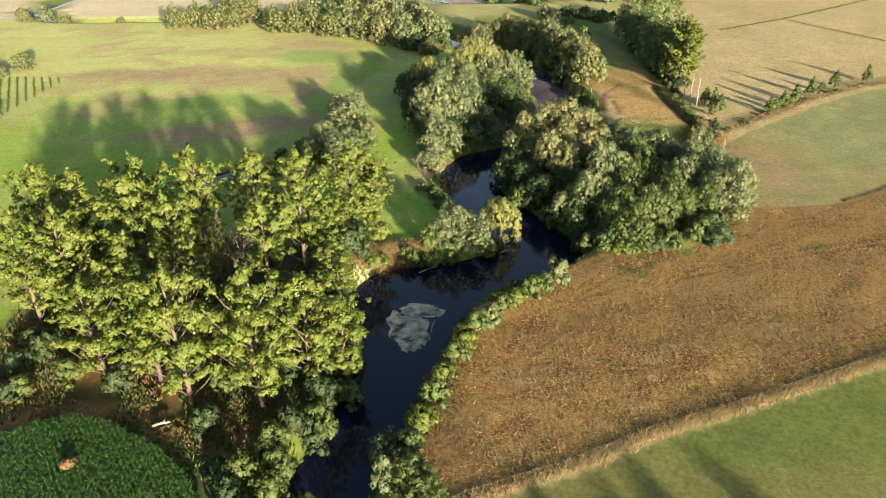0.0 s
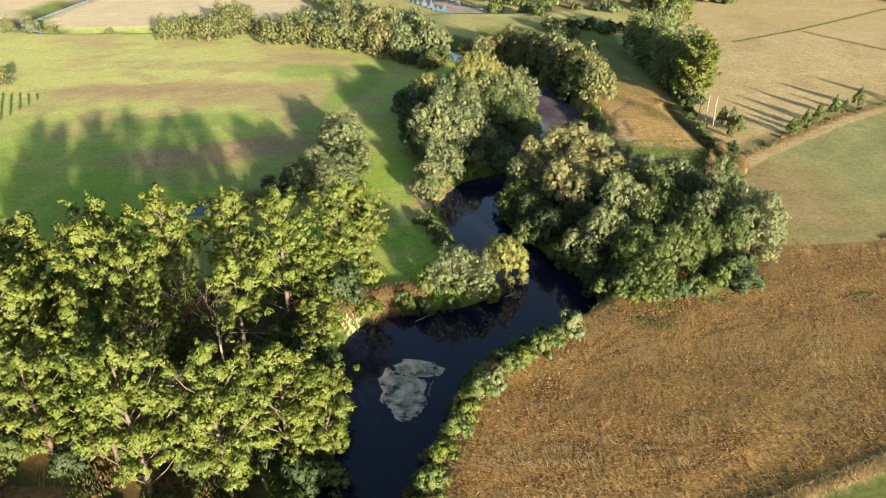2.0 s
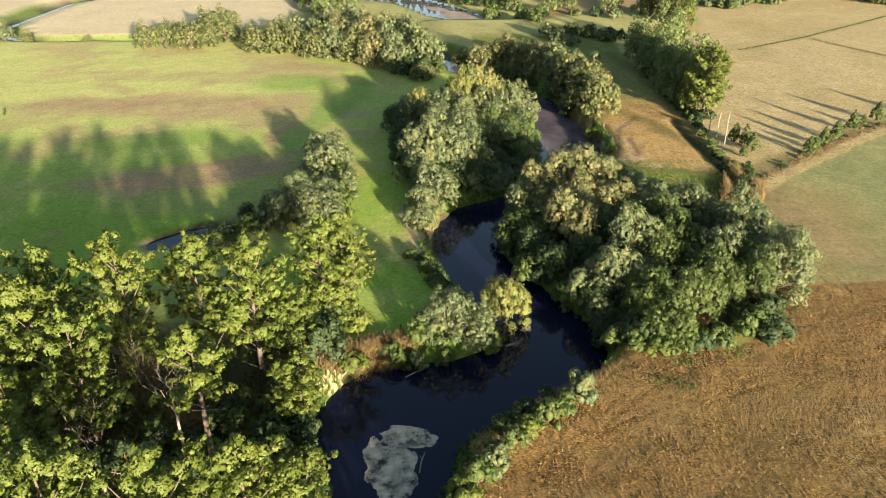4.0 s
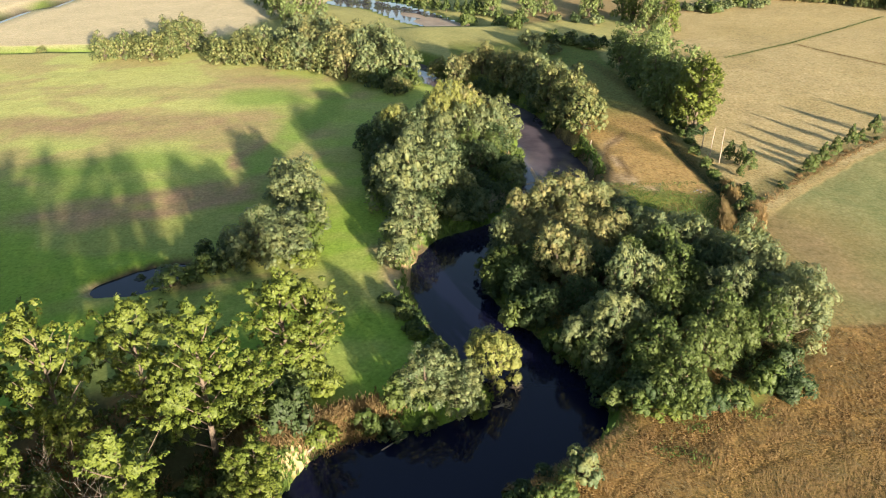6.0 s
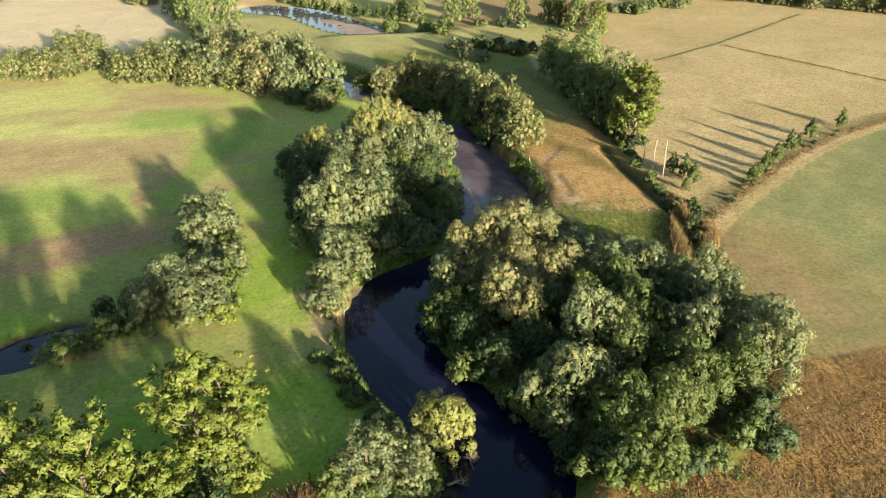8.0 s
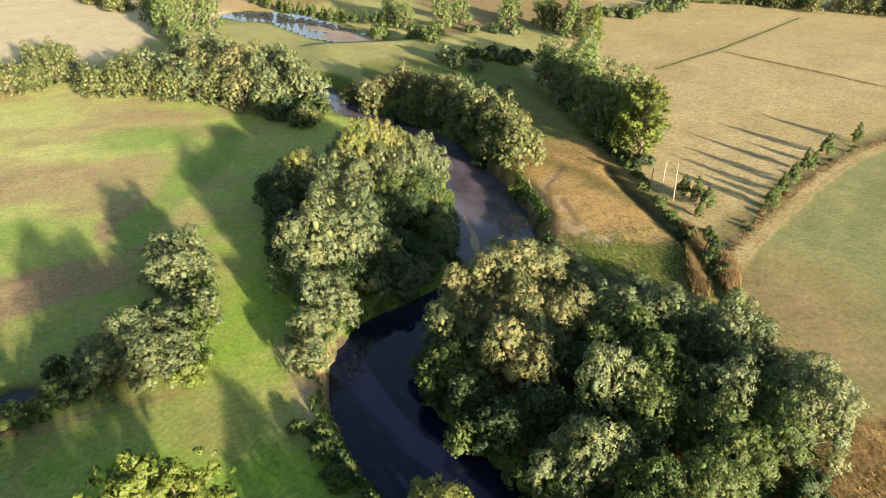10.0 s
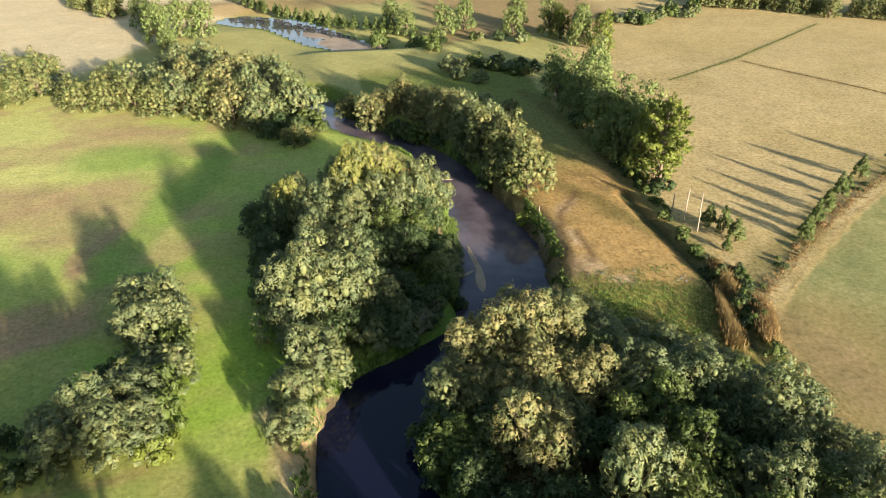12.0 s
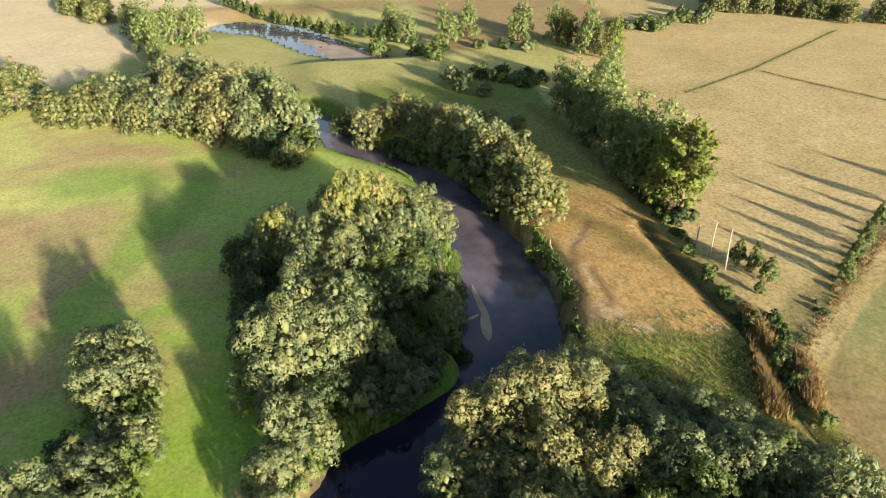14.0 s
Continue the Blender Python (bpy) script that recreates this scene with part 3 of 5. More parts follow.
def skeleton_mesh(name, rng, trunk, limbs, mat):
    """A trunk with limbs that run from it to the given points."""
    verts, faces = [], []

    def add(vf):
        o = len(verts)
        verts.extend(vf[0])
        faces.extend([[i + o for i in g] for g in vf[1]])

    add(tube(*trunk, 8))
    for start, end, r in limbs:
        a, b = Vector(start), Vector(end)
        m = a.lerp(b, 0.5) + Vector((rng.uniform(-0.4, 0.4), rng.uniform(-0.4, 0.4), rng.uniform(-0.6, 0.1)))
        add(tube([a, m, b], [r, r * 0.65, r * 0.2], 5))
    return mesh_from(name, verts, faces, mat, flat=False)


def tree(name, lobes, limbs, trunk, leaves, size, mat, label, category="tree", bark=None, seed=0, **how):
    rng = np.random.default_rng(seed)
    top = new(name)
    tagged(top, label, category)
    t = new("trunk", skeleton_mesh("trunk", rng, trunk, limbs, bark or BARK))
    t.parent = top
    v, f, normals = leaf_crown(rng, lobes, leaves, size, **how)
    me = mesh_from("crown", v, f, mat, flat=False)
    me.normals_split_custom_set_from_vertices(normals.tolist())
    c = new("crown", me)
    c.parent = top
    top["unused"] = 1
    return top


def willow(seed, mat, label, leaves=8000, size=0.23, tall=13.0, wide=5.8, name="willow_tree", count=46, fine=1, feather=True, core=0.42, skirt=True):
    rng = np.random.default_rng(seed + 100)
    heads, lobes = [], []
    for j in range(3):
        a, q = 2.1 * j + rng.uniform(-0.4, 0.4), wide * rng.uniform(0.28, 0.42)
        top, reach = tall * (1.0 if j == 0 else rng.uniform(0.74, 0.93)), wide * rng.uniform(0.58, 0.7)
        heads.append((np.array((math.cos(a) * q, math.sin(a) * q, top * 0.5)), np.array((reach, reach, top * 0.5))))
    for j, (mid, size_of) in enumerate(heads):
        for i in range(int(count * 0.5)):
            uz, a = 1 - 1.7 * (i + 0.5) / (count * 0.5) + rng.normal(0, 0.03), 2.4 * i + rng.normal(0, 0.2)
            flat = math.sqrt(max(0.02, 1 - uz * uz))
            r = rng.uniform(0.85, 1.5) * wide / 5.8 * (46 / count) ** 0.5
            rz = r * rng.uniform(1.15, 1.6)
            p = mid + np.array((flat * math.cos(a), flat * math.sin(a), uz)) * (size_of - (r, r, rz)) * rng.uniform(0.78, 1.08)
            if min([9.0] + [np.linalg.norm((p - m) / z) for k, (m, z) in enumerate(heads) if k != j]) > 0.74:
                lobes.append((*p, r, r, rz))
    shell = len(lobes)
    for mid, size_of in heads:
        for i in range(3):
            a = 2.1 * i + rng.uniform(-0.3, 0.3)
            lobes.append((mid[0] + math.cos(a) * wide * 0.16, mid[1] + math.sin(a) * wide * 0.16, mid[2] * rng.uniform(0.7, 1.2), wide * 0.27, wide * 0.27, mid[2] * 0.5))
    if skirt:
        for i in range(9):
            a = i * 0.7 + rng.uniform(-0.2, 0.2)
            lobes.append((math.cos(a) * wide * 0.78, math.sin(a) * wide * 0.78, tall * rng.uniform(0.08, 0.16), wide * 0.22, wide * 0.22, tall * 0.13))
    limbs = [((0, 0, tall * rng.uniform(0.05, 0.25)), (l[0], l[1], l[2]), 0.18) for l in lobes[:shell:3]]
    trunk = ([(0, 0, -0.5), (0.1, 0.05, tall * 0.15), (0.3, -0.1, tall * 0.4), (0.2, 0.1, tall * 0.7)], [0.55, 0.42, 0.3, 0.08])
    return tree(name, lobes, limbs, trunk, leaves, size, mat, label, seed=seed, droop=0.6, sub=12, core=core, ragged=0.7, jitter=0.24, fine=fine, feather=feather)


def poplar(seed, mat, label, leaves=11500, size=0.2, tall=20.0, wide=5.5, bare=0.2, name="poplar_tree", count=24):
    rng = np.random.default_rng(seed + 200)
    lobes, limbs = [], []
    for i in range(count):
        f = (i + rng.uniform(0, 1)) / count
        h = tall * (bare + (0.90 - bare) * f)
        reach = wide * (0.45 + 0.6 * math.sin(math.pi * min(1, 0.15 + 0.72 * f))) * rng.uniform(0.55, 1.05) * (0.45 if f > 0.92 else 1.0)
        a = i * 2.4 + rng.uniform(-0.6, 0.6)
        k = wide / 5.0 * rng.uniform(0.8, 1.2)
        rise = rng.uniform(0.35, 0.8) * (1 + f)
        for out, r in ((0.45, 1.15), (0.72, 0.95), (0.92, 0.68), (1.06, 0.42)):
            b = a + rng.uniform(-0.35, 0.35)
            lobes.append((math.cos(b) * reach * out, math.sin(b) * reach * out, h + (out - 0.6) * reach * rise + rng.uniform(-0.3, 0.3), r * k, r * k, r * k * rng.uniform(0.75, 1.05)))
        limbs.append(((0.02 * h, 0, max(1, h - reach * 0.7 - 0.5)), lobes[-2][:3], 0.11))
    for i in range(3):
        lobes.append((rng.uniform(-0.4, 0.4), rng.uniform(-0.4, 0.4), tall * (0.9 + 0.035 * i), 0.8 - 0.2 * i, 0.8 - 0.2 * i, 1.0))
    trunk = ([(0, 0, -0.5), (0.1, 0, tall * 0.3), (0.35, 0.1, tall * 0.6), (0.3, 0, tall * 0.93)], [0.36, 0.29, 0.18, 0.04])
    return tree(name, lobes, limbs, trunk, leaves, size, mat, label, seed=seed, core=0.36, ragged=0.9, sub=5, jitter=0.5)


def bush(seed, mat, label, leaves=980, size=0.18, tall=4.0, wide=2.6, name="bush", category="shrub"):
    rng = np.random.default_rng(seed + 300)
    lobes = []
    for i in range(11):
        u = unit(rng, 1, 0.0)[0]
        r = rng.uniform(0.6, 1.05) * wide / 2.6
        lobes.append((u[0] * (wide - r), u[1] * (wide - r), max(r * 0.8, u[2] * (tall - r)), r, r, r * rng.uniform(0.9, 1.3)))
    lobes.append((0, 0, tall * 0.35, wide * 0.6, wide * 0.6, tall * 0.4))
    limbs = [((0, 0, 0.2), l[:3], 0.06) for l in lobes[:6]]
    trunk = ([(0, 0, -0.4), (0, 0, tall * 0.2), (0.1, 0, tall * 0.5)], [0.14, 0.1, 0.04])
    return tree(name, lobes, limbs, trunk, leaves, size, mat, label, category, seed=seed, core=0.62, ragged=0.6)


def cone_tree(seed, mat, label, leaves=1300, size=0.19, tall=5.5, name="young_tree"):
    rng = np.random.default_rng(seed + 400)
    lobes = []
    for i in range(14):
        f = (i + 0.5) / 14
        r = 1.35 * (1 - 0.8 * f) * rng.uniform(0.5, 0.8)
        a = i * 2.4
        reach = 1.0 * (1 - f)
        lobes.append((math.cos(a) * reach, math.sin(a) * reach, tall * (0.16 + 0.8 * f), r, r, r * 1.3))
    trunk = ([(0, 0, -0.4), (0, 0, tall * 0.4), (0, 0, tall * 0.92)], [0.1, 0.08, 0.02])
    return tree(name, lobes, [], trunk, leaves, size, mat, label, seed=seed, core=0.3, ragged=0.8)


TURN_RNG = np.random.default_rng(7)


def ground_at(x, y):
    return float(height(np.array([float(x)]), np.array([float(y)]))[0][0])


def plant(protos, spots, base, group="", label="", spread=1.0):
    """Stand copies of the prototypes, each of height base, at the rows of x, y, tall and optionally which one."""
    for i, (x, y, tall, *which) in enumerate(spots):
        p = protos[which[0] if which else i % len(protos)]
        z = max(ground_at(x, y), WATER_Z) - 0.1
        s = (tall - max(0.0, z) if tall > 4 else tall) / base
        w = spread * s ** 0.7 * TURN_RNG.uniform(0.92, 1.1)
        m = pose(x, y, z, 0, 0, TURN_RNG.uniform(0, 360)) @ Matrix.Diagonal((w, w * TURN_RNG.uniform(0.92, 1.08), s, 1))
        if p.get("unused"):
            p.matrix_basis = m
            del p["unused"]
            ob = p
        else:
            ob = copy_thing(p, Matrix.Identity(4))
            ob.matrix_basis = m
        tagged(ob, label, "", group)



def tufts(name, x, y, tall, wide, mat, label, seed=0, blades=3, lean=0.35, sweep=None):
    """Grass tufts, a few blades each, at the given places."""
    rng = np.random.default_rng(seed)
    z = height(x, y)[0] - 0.05
    p = np.repeat(np.stack([x, y, z], 1), blades, 0)
    n = len(p)
    a = rng.uniform(0, 2 * math.pi, n)
    h = np.repeat(np.broadcast_to(tall, x.shape), blades) * rng.uniform(0.6, 1.2, n)
    side = np.stack([np.cos(a), np.sin(a), 0 * a], 1) * (wide * rng.uniform(0.6, 1.3, n))[:, None]
    tip = np.stack([rng.normal(0, lean, n) * h, rng.normal(0, lean, n) * h, h], 1)
    if sweep is not None:
        w = np.repeat(sweep, blades) + rng.normal(0, 0.35, n)
        tip = np.stack([np.cos(w) * h, np.sin(w) * h, h * rng.uniform(0.15, 0.5, n)], 1)
        side = np.stack([-np.sin(w), np.cos(w), 0.2 + 0 * w], 1) * np.linalg.norm(side, axis=1)[:, None]
    v = np.stack([p - side, p + side, p + tip], 1).reshape(-1, 3)
    me = mesh_from(name, v, np.arange(len(v)).reshape(-1, 3).tolist(), mat)
    return tagged(new(name, me), label, "grass", kind="stuff")


def scatter(n, box, seed):
    rng = np.random.default_rng(seed)
    return rng.uniform(box[0], box[2], n), rng.uniform(box[1], box[3], n)


def beside(line, n, seed, spread):
    """Random places along a line."""
    rng = np.random.default_rng(seed)
    line = np.array([q[:2] for q in line], float)
    seg = np.hypot(*(line[1:] - line[:-1]).T)
    i = rng.choice(len(seg), n, p=seg / seg.sum())
    s = rng.uniform(0, 1, n)[:, None]
    q = line[i] + s * (line[i + 1] - line[i]) + rng.normal(0, spread, (n, 2))
    return q[:, 0], q[:, 1]


WILLOWS = [willow(s, WILLOW, "round grey-green willow with silvery lobed crown") for s in (1, 2, 3)]
GOLDS = [willow(s, GOLD, "willow with golden-brown leaf tips over grey-green") for s in (4, 5)]
GREENS = [willow(s, GREEN, "dense green broadleaf tree with rounded crown", tall=13, wide=5.6, name="broadleaf_tree", feather=False, size=0.17, count=50) for s in (6, 7)]
# Infill trees whose darker leaf colour deepens the shade between lit crowns.
SHADY = [willow(s, DARK, "low tree with leaves darkened for the shade inside the wood", feather=False, size=0.2, leaves=6000, name="broadleaf_tree") for s in (9,)]
WOOD = WILLOWS + GOLDS + GREENS + SHADY
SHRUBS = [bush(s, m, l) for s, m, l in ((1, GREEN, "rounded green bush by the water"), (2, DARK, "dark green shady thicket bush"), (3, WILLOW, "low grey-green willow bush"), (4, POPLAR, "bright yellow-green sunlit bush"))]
POPLARS = [poplar(s, POPLAR, "tall poplar with sunlit yellow-green airy crown") for s in (1, 2, 3, 4)]
POPLARS.append(poplar(5, POPLAR, "tall poplar with bare stem and high airy crown", leaves=5500, wide=4.6, bare=0.58, count=12))

# willow thicket on the right bank: 0-2 grey, 3-4 golden, 5-6 green, 7 darkened to paint inner shade
THICKET = [(27, 160.8, 16, 3), (20.6, 158, 12.6, 4), (32.5, 161, 13.5, 3), (17.3, 153.5, 10, 0), (25.5, 143, 14, 4), (26, 152, 13, 4), (34, 151, 12, 3),
           (34.8, 135, 14.8, 1), (37.5, 138, 11.5, 2), (39.3, 131.5, 11.2, 6), (43.3, 137.3, 12.6, 5), (48.5, 131.8, 12.6, 0), (44, 126.8, 11, 6), (55.5, 140.8, 14, 1),
           (48, 149.8, 13, 2), (42, 145, 11.8, 5), (56, 126, 14, 0), (58.5, 131, 12.5, 2), (35.3, 112.6, 10.5, 5), (33, 118.5, 11.5, 5), (39.8, 118.5, 12, 6), (45.5, 122, 11.5, 5), (51, 124, 11, 6),
           (29.6, 125.3, 12.4, 1), (53, 131, 11, 5), (41.5, 151, 11.5, 0)]
THICKET_LOW = [(25.8, 126.6, 8.4, 2), (18.5, 141, 7, 7), (22, 134.5, 7, 7), (27, 134.5, 8, 7), (32.1, 142, 9.5, 7), (17.4, 146.5, 7.5, 5), (27, 121.5, 6, 0), (49, 142, 10, 7), (30, 130, 8, 7),
               (22, 147, 9, 7), (30, 147.5, 10.5, 1), (51.5, 136.5, 9.5, 7), (47, 145, 9, 7), (36, 127, 8, 7), (37.5, 145.5, 10, 6), (24, 163.5, 12.5, 3), (30, 156, 12, 4), (35, 165.5, 11, 0), (21.5, 151.5, 9.5, 3), (36.5, 157, 10, 7), (41, 157, 8, 1), (54, 147, 9.5, 0), (60.5, 137.5, 8, 1), (62, 131, 7, 0)]
plant(WOOD, THICKET, 13.0, "willow thicket by the river")
plant(WOOD, THICKET_LOW, 13.0, "willow thicket by the river")
plant(WOOD, [(39, 162, 7, 1), (43, 167, 5, 1), (47.5, 165.5, 4.8, 2), (52, 163, 4.8, 0), (54.5, 159.5, 4.8, 1), (57.5, 156, 4.8, 0), (61, 152, 4.8, 2), (45, 160, 6, 1), (50, 157, 5.5, 7), (37, 168.5, 9.5, 3), (39, 163, 9, 0), (64, 149, 4.5, 0), (50, 149.5, 5.5, 2), (56, 145, 5.5, 0), (43, 149, 7, 7), (52.5, 138, 8, 7), (62, 140, 5.5, 0), (48, 144, 7, 7)], 13.0, "willow thicket by the river", spread=1.4)
plant(SHRUBS, [(42, 163.5, 4, 2), (46.5, 160.5, 3.5, 0), (52, 158, 3.5, 2), (58, 154.5, 3.5, 0), (62.5, 150.5, 3.5, 2), (66, 158, 2.5, 0), (29, 111.5, 4.5, 0), (31, 113, 4, 1), (27.5, 114, 4.5, 0), (32.5, 110.5, 3, 3)], 4.0, "willow thicket by the river")

# willow wood inside the bend; the darkened 7s paint its shaded flank and hollows
BEND = [(6.3, 217, 17, 1), (15.8, 218.5, 17.2, 4), (23.3, 217.5, 13, 0), (-5.6, 217, 12, 2), (-12, 213, 7, 7), (-1.5, 214, 11.8, 0), (7, 202.5, 13.5, 2), (14.5, 208.5, 13, 1),
        (20.2, 207, 9.5, 7), (0, 206.5, 13, 1), (-8, 206, 10.5, 7), (0.9, 179.3, 16.8, 0), (5.4, 182.5, 14.5, 1), (-3.6, 177.5, 14.5, 2), (-7.5, 197, 9.5, 7), (-6, 187, 10, 7),
        (9.8, 181, 10, 2), (1, 194, 13.5, 0), (10.5, 212, 14.5, 2), (20, 213, 12.5, 1)]
BEND_LOW = [(13.5, 193, 10, 7), (17.5, 198, 8, 7), (8, 190, 10.5, 7), (14, 184.5, 6.5, 7), (17.5, 180.5, 5, 7), (0.3, 165.5, 10, 1), (-3, 160.5, 7.5, 2), (3.5, 174, 7, 7), (9, 175.5, 6, 7), (20, 190, 6, 5), (-3.5, 154.5, 5.5, 2), (12, 200, 11, 6), (-9.5, 212, 8, 7), (18, 202, 9, 5), (-2, 171.5, 6.5, 7), (13.5, 177, 5.5, 0)]
plant(WOOD, BEND, 13.0, "willow wood in the river bend")
plant(WOOD, BEND_LOW, 13.0, "willow wood in the river bend")

# poplar grove on the left bank
GROVE = [(-66, 103), (-58, 100.5), (-50, 104), (-41, 105), (-33, 110), (-24.5, 106.5), (-62.5, 89), (-54, 86), (-47, 95.5), (-41, 91.5), (-44, 83.5), (-26, 88), (-57.5, 94),
         (-33.5, 71), (-24, 70.5), (-18.5, 76), (-14.2, 78.5), (-39.5, 76), (-17.6, 98.8), (-17.2, 119.3), (-13.8, 119.6), (-47, 76), (-20.5, 112.5)]
TALL = [22, 22, 23, 24, 21.5, 23, 20.5, 22.5, 23.5, 22, 19.5, 22, 20, 21.6, 22, 17.5, 15, 18.5, 11.5, 19.5, 17.6, 16.5, 12]
plant(POPLARS, [(x, y, h, 4 if i == 11 else i % 4) for i, ((x, y), h) in enumerate(zip(GROVE, TALL))], 20.0, "poplar grove")
UNDER = [(-16.5, 117.5, 6, 0), (-12.5, 118.8, 5, 3), (-14.5, 121, 6, 0), (-22.9, 114, 10, 0), (-16.7, 112, 7, 1), (-12, 110, 4, 3), (-20, 60, 4, 0), (-16, 66, 4, 1), (-30, 66, 4, 1), (-45, 75, 4, 1), (-52, 76, 4, 0), (-15, 88, 5, 3), (-20, 92, 5, 1), (-27, 87, 5, 1), (-38, 84, 4, 1), (-33, 106, 6, 1), (-43, 100, 5, 0), (-24, 58, 4, 0), (-17, 55, 4, 3), (-24, 55, 4, 1), (-22, 52, 4.5, 0), (-26, 58.5, 3, 1), (-20, 56.5, 5, 0)]
plant(SHRUBS, UNDER, 4.0, "undergrowth of the grove", spread=1.0)

rf = np.random.default_rng(77)
plant(SHRUBS, [(float(rf.uniform(-62, -20)), float(rf.uniform(72, 100)), float(rf.uniform(2.5, 4)), int(rf.integers(0, 2))) for i in range(46)], 4.0, "undergrowth of the grove")

# island tree, peninsula bushes
YELLOWS = [willow(8, YELLOW, "yellowing tree on the river's edge", leaves=9000, name="yellow_tree")]
plant(YELLOWS, [(11.5, 123.5, 10.2)], 13.0, spread=0.92)
plant(WOOD, [(1.2, 117, 8.2, 0), (5.6, 116, 6.8, 1)], 13.0, "bushes on the peninsula", spread=1.05)
plant(SHRUBS, [(-2.4, 115.5, 5, 0), (3, 127, 3, 0), (-2, 136, 2.5, 0), (0.5, 131, 2.5, 3), (-4.5, 141, 2, 0), (-6.5, 112.5, 3.5, 0), (-3, 111.8, 3, 1), (1.5, 112.5, 3, 0), (8.5, 116, 3.5, 3), (4, 122, 5, 2)], 4.0, "bushes on the peninsula")

# bushes of the right bank
BANK = [(19.5, 100.6, 6, 2), (14.5, 95.5, 4, 0), (12, 93.5, 3.5, 3), (9.4, 91, 3.5, 0), (6.8, 88, 3.5, 2), (5, 85.5, 4, 0), (3, 83, 3.5, 3), (1.8, 79, 3.5, 0), (0.3, 76, 3, 3), (-1, 70.5, 4, 0), (-2.5, 66, 4, 3), (-4, 61, 5, 0), (-6, 58, 5, 2), (-2.7, 54, 5, 0), (17, 98, 3, 0), (34, 110, 2.5, 0), (38, 113, 2, 3)]
plant(SHRUBS, BANK, 4.0, "bushes along the bank")

plant(WOOD, [(-3.6, 56.5, 6.5, 5), (-6.2, 60.8, 5, 7), (-1.2, 52.5, 5.5, 6)], 13.0, "bushes along the bank")

# meadow clump by the small pond
plant(WILLOWS, [(-26.6, 184, 10.6, 0), (-24.5, 178, 10, 1), (-28.8, 155.8, 11.2, 2), (-25, 162.3, 7.8, 0), (-22.8, 156, 7.2, 2), (-21.5, 168, 6.5, 1), (-31.5, 157.5, 6.5, 1)], 13.0, "meadow willows", spread=1.3)
plant(YELLOWS, [(6.5, 214.5, 18.4), (-5, 214.5, 13), (12.5, 215.5, 18.2)], 13.0, "willow wood in the river bend", "willow crown turned yellow in the wood", spread=0.7)
plant(SHRUBS, [(-21, 173, 6, 0), (-24, 171, 5.5, 2), (-20.5, 165, 6, 0), (-32, 161, 5, 1), (-20, 159, 6, 0), (-39.5, 158.5, 3.5, 1), (-37, 152, 4, 0), (-33, 154, 5, 1), (-38.9, 149.3, 3.4, 0), (-35.9, 151.8, 3.5, 1), (-22, 176, 6, 0), (-34, 158, 5, 1), (-25, 166.5, 5, 1), (-20.2, 154, 5, 3)], 4.0, "shrubs by the pond")

plant([SHRUBS[0]], [(-42.2, 147, 4)], 4.0, "shrubs by the pond", spread=1.9)

# farther trees, lighter crowns
FAR_WILLOWS = [willow(s, m, l, leaves=2600, size=0.32, wide=5.4, count=36, core=0.46) for s, m, l in ((11, WILLOW, "distant grey-green rounded willow"), (12, GOLD, "distant willow with brownish crown"), (14, OLIVE, "distant olive-green broadleaf tree"))]
LINE = [(-98, 338, 10, 2), (-91, 341, 10, 2), (-99, 326, 8, 2), (-92, 315, 8, 2), (-98, 310, 9, 2), (-84, 325, 4, 0), (-70, 306, 9, 2), (-62, 304, 9.5, 2), (-54, 303, 10, 2), (-46, 300, 10, 2), (-38, 299, 10, 0), (-30, 295, 9, 2),
        (-23, 287, 9.5, 1), (-15, 283, 9, 0), (-64, 314, 10, 2), (-56, 313, 11, 0), (-47, 311, 11, 0), (-38, 309, 11.5, 1), (-29, 306, 11.5, 1), (-20, 300, 11.5, 0), (-11, 296, 11, 0), (-4, 288, 10.5, 0), (-51, 326, 11, 0), (-42, 328, 11.5, 0),
        (-33, 321, 11.5, 0), (-24, 315, 11.5, 1), (-15, 309, 11.5, 0), (-8, 303, 11, 0), (-48, 340, 11, 0), (-39, 338, 11, 0), (-30, 331, 11, 1), (-19, 325, 10, 0), (-78, 318, 6, 0), (-74, 311, 7, 2), (-112, 335, 7, 2)]
plant(FAR_WILLOWS, [(x, y - (4 if x > -50 else 0), h + (4 if x > -42 else 2), k) for x, y, h, k in LINE], 13.0, "tree line of the river", spread=1.22)
plant(SHRUBS, [(-9, 275, 6, 1), (-4, 271, 6, 1), (-12, 270, 5, 1), (-16, 276, 5, 0), (-5, 264, 5.5, 1)], 4.0, "tree line of the river", spread=1.2)
LINE_B = [(-2.5, 268, 3.5, 2), (-5.9, 263, 6, 2), (9, 292, 7, 2), (16.5, 279, 11, 1), (24, 281, 11.5, 1), (30.5, 272, 12, 1), (46.6, 222.5, 13.5, 2), (44, 231.5, 15.5, 2), (41.2, 242, 15, 2), (40, 252, 15.5, 0), (35, 262, 13.5, 1),
          (46, 243, 13, 2), (45, 256, 12, 0), (48.5, 233, 12, 1), (26, 288, 10, 2), (38, 272, 11, 1)]
plant(FAR_WILLOWS, [(x, y, h + 1, k) for x, y, h, k in LINE_B], 13.0, "tree line of the river", spread=1.12)

FAR_POPLARS = [willow(s, m, l, leaves=3600, size=0.28, tall=20.0, wide=5.2, name="poplar_tree", count=54, feather=False, core=0.46) for s, m, l in ((11, ROW_LEAF, "green poplar of the field edge"), (12, POPLAR, "poplar with bright green crown"))]
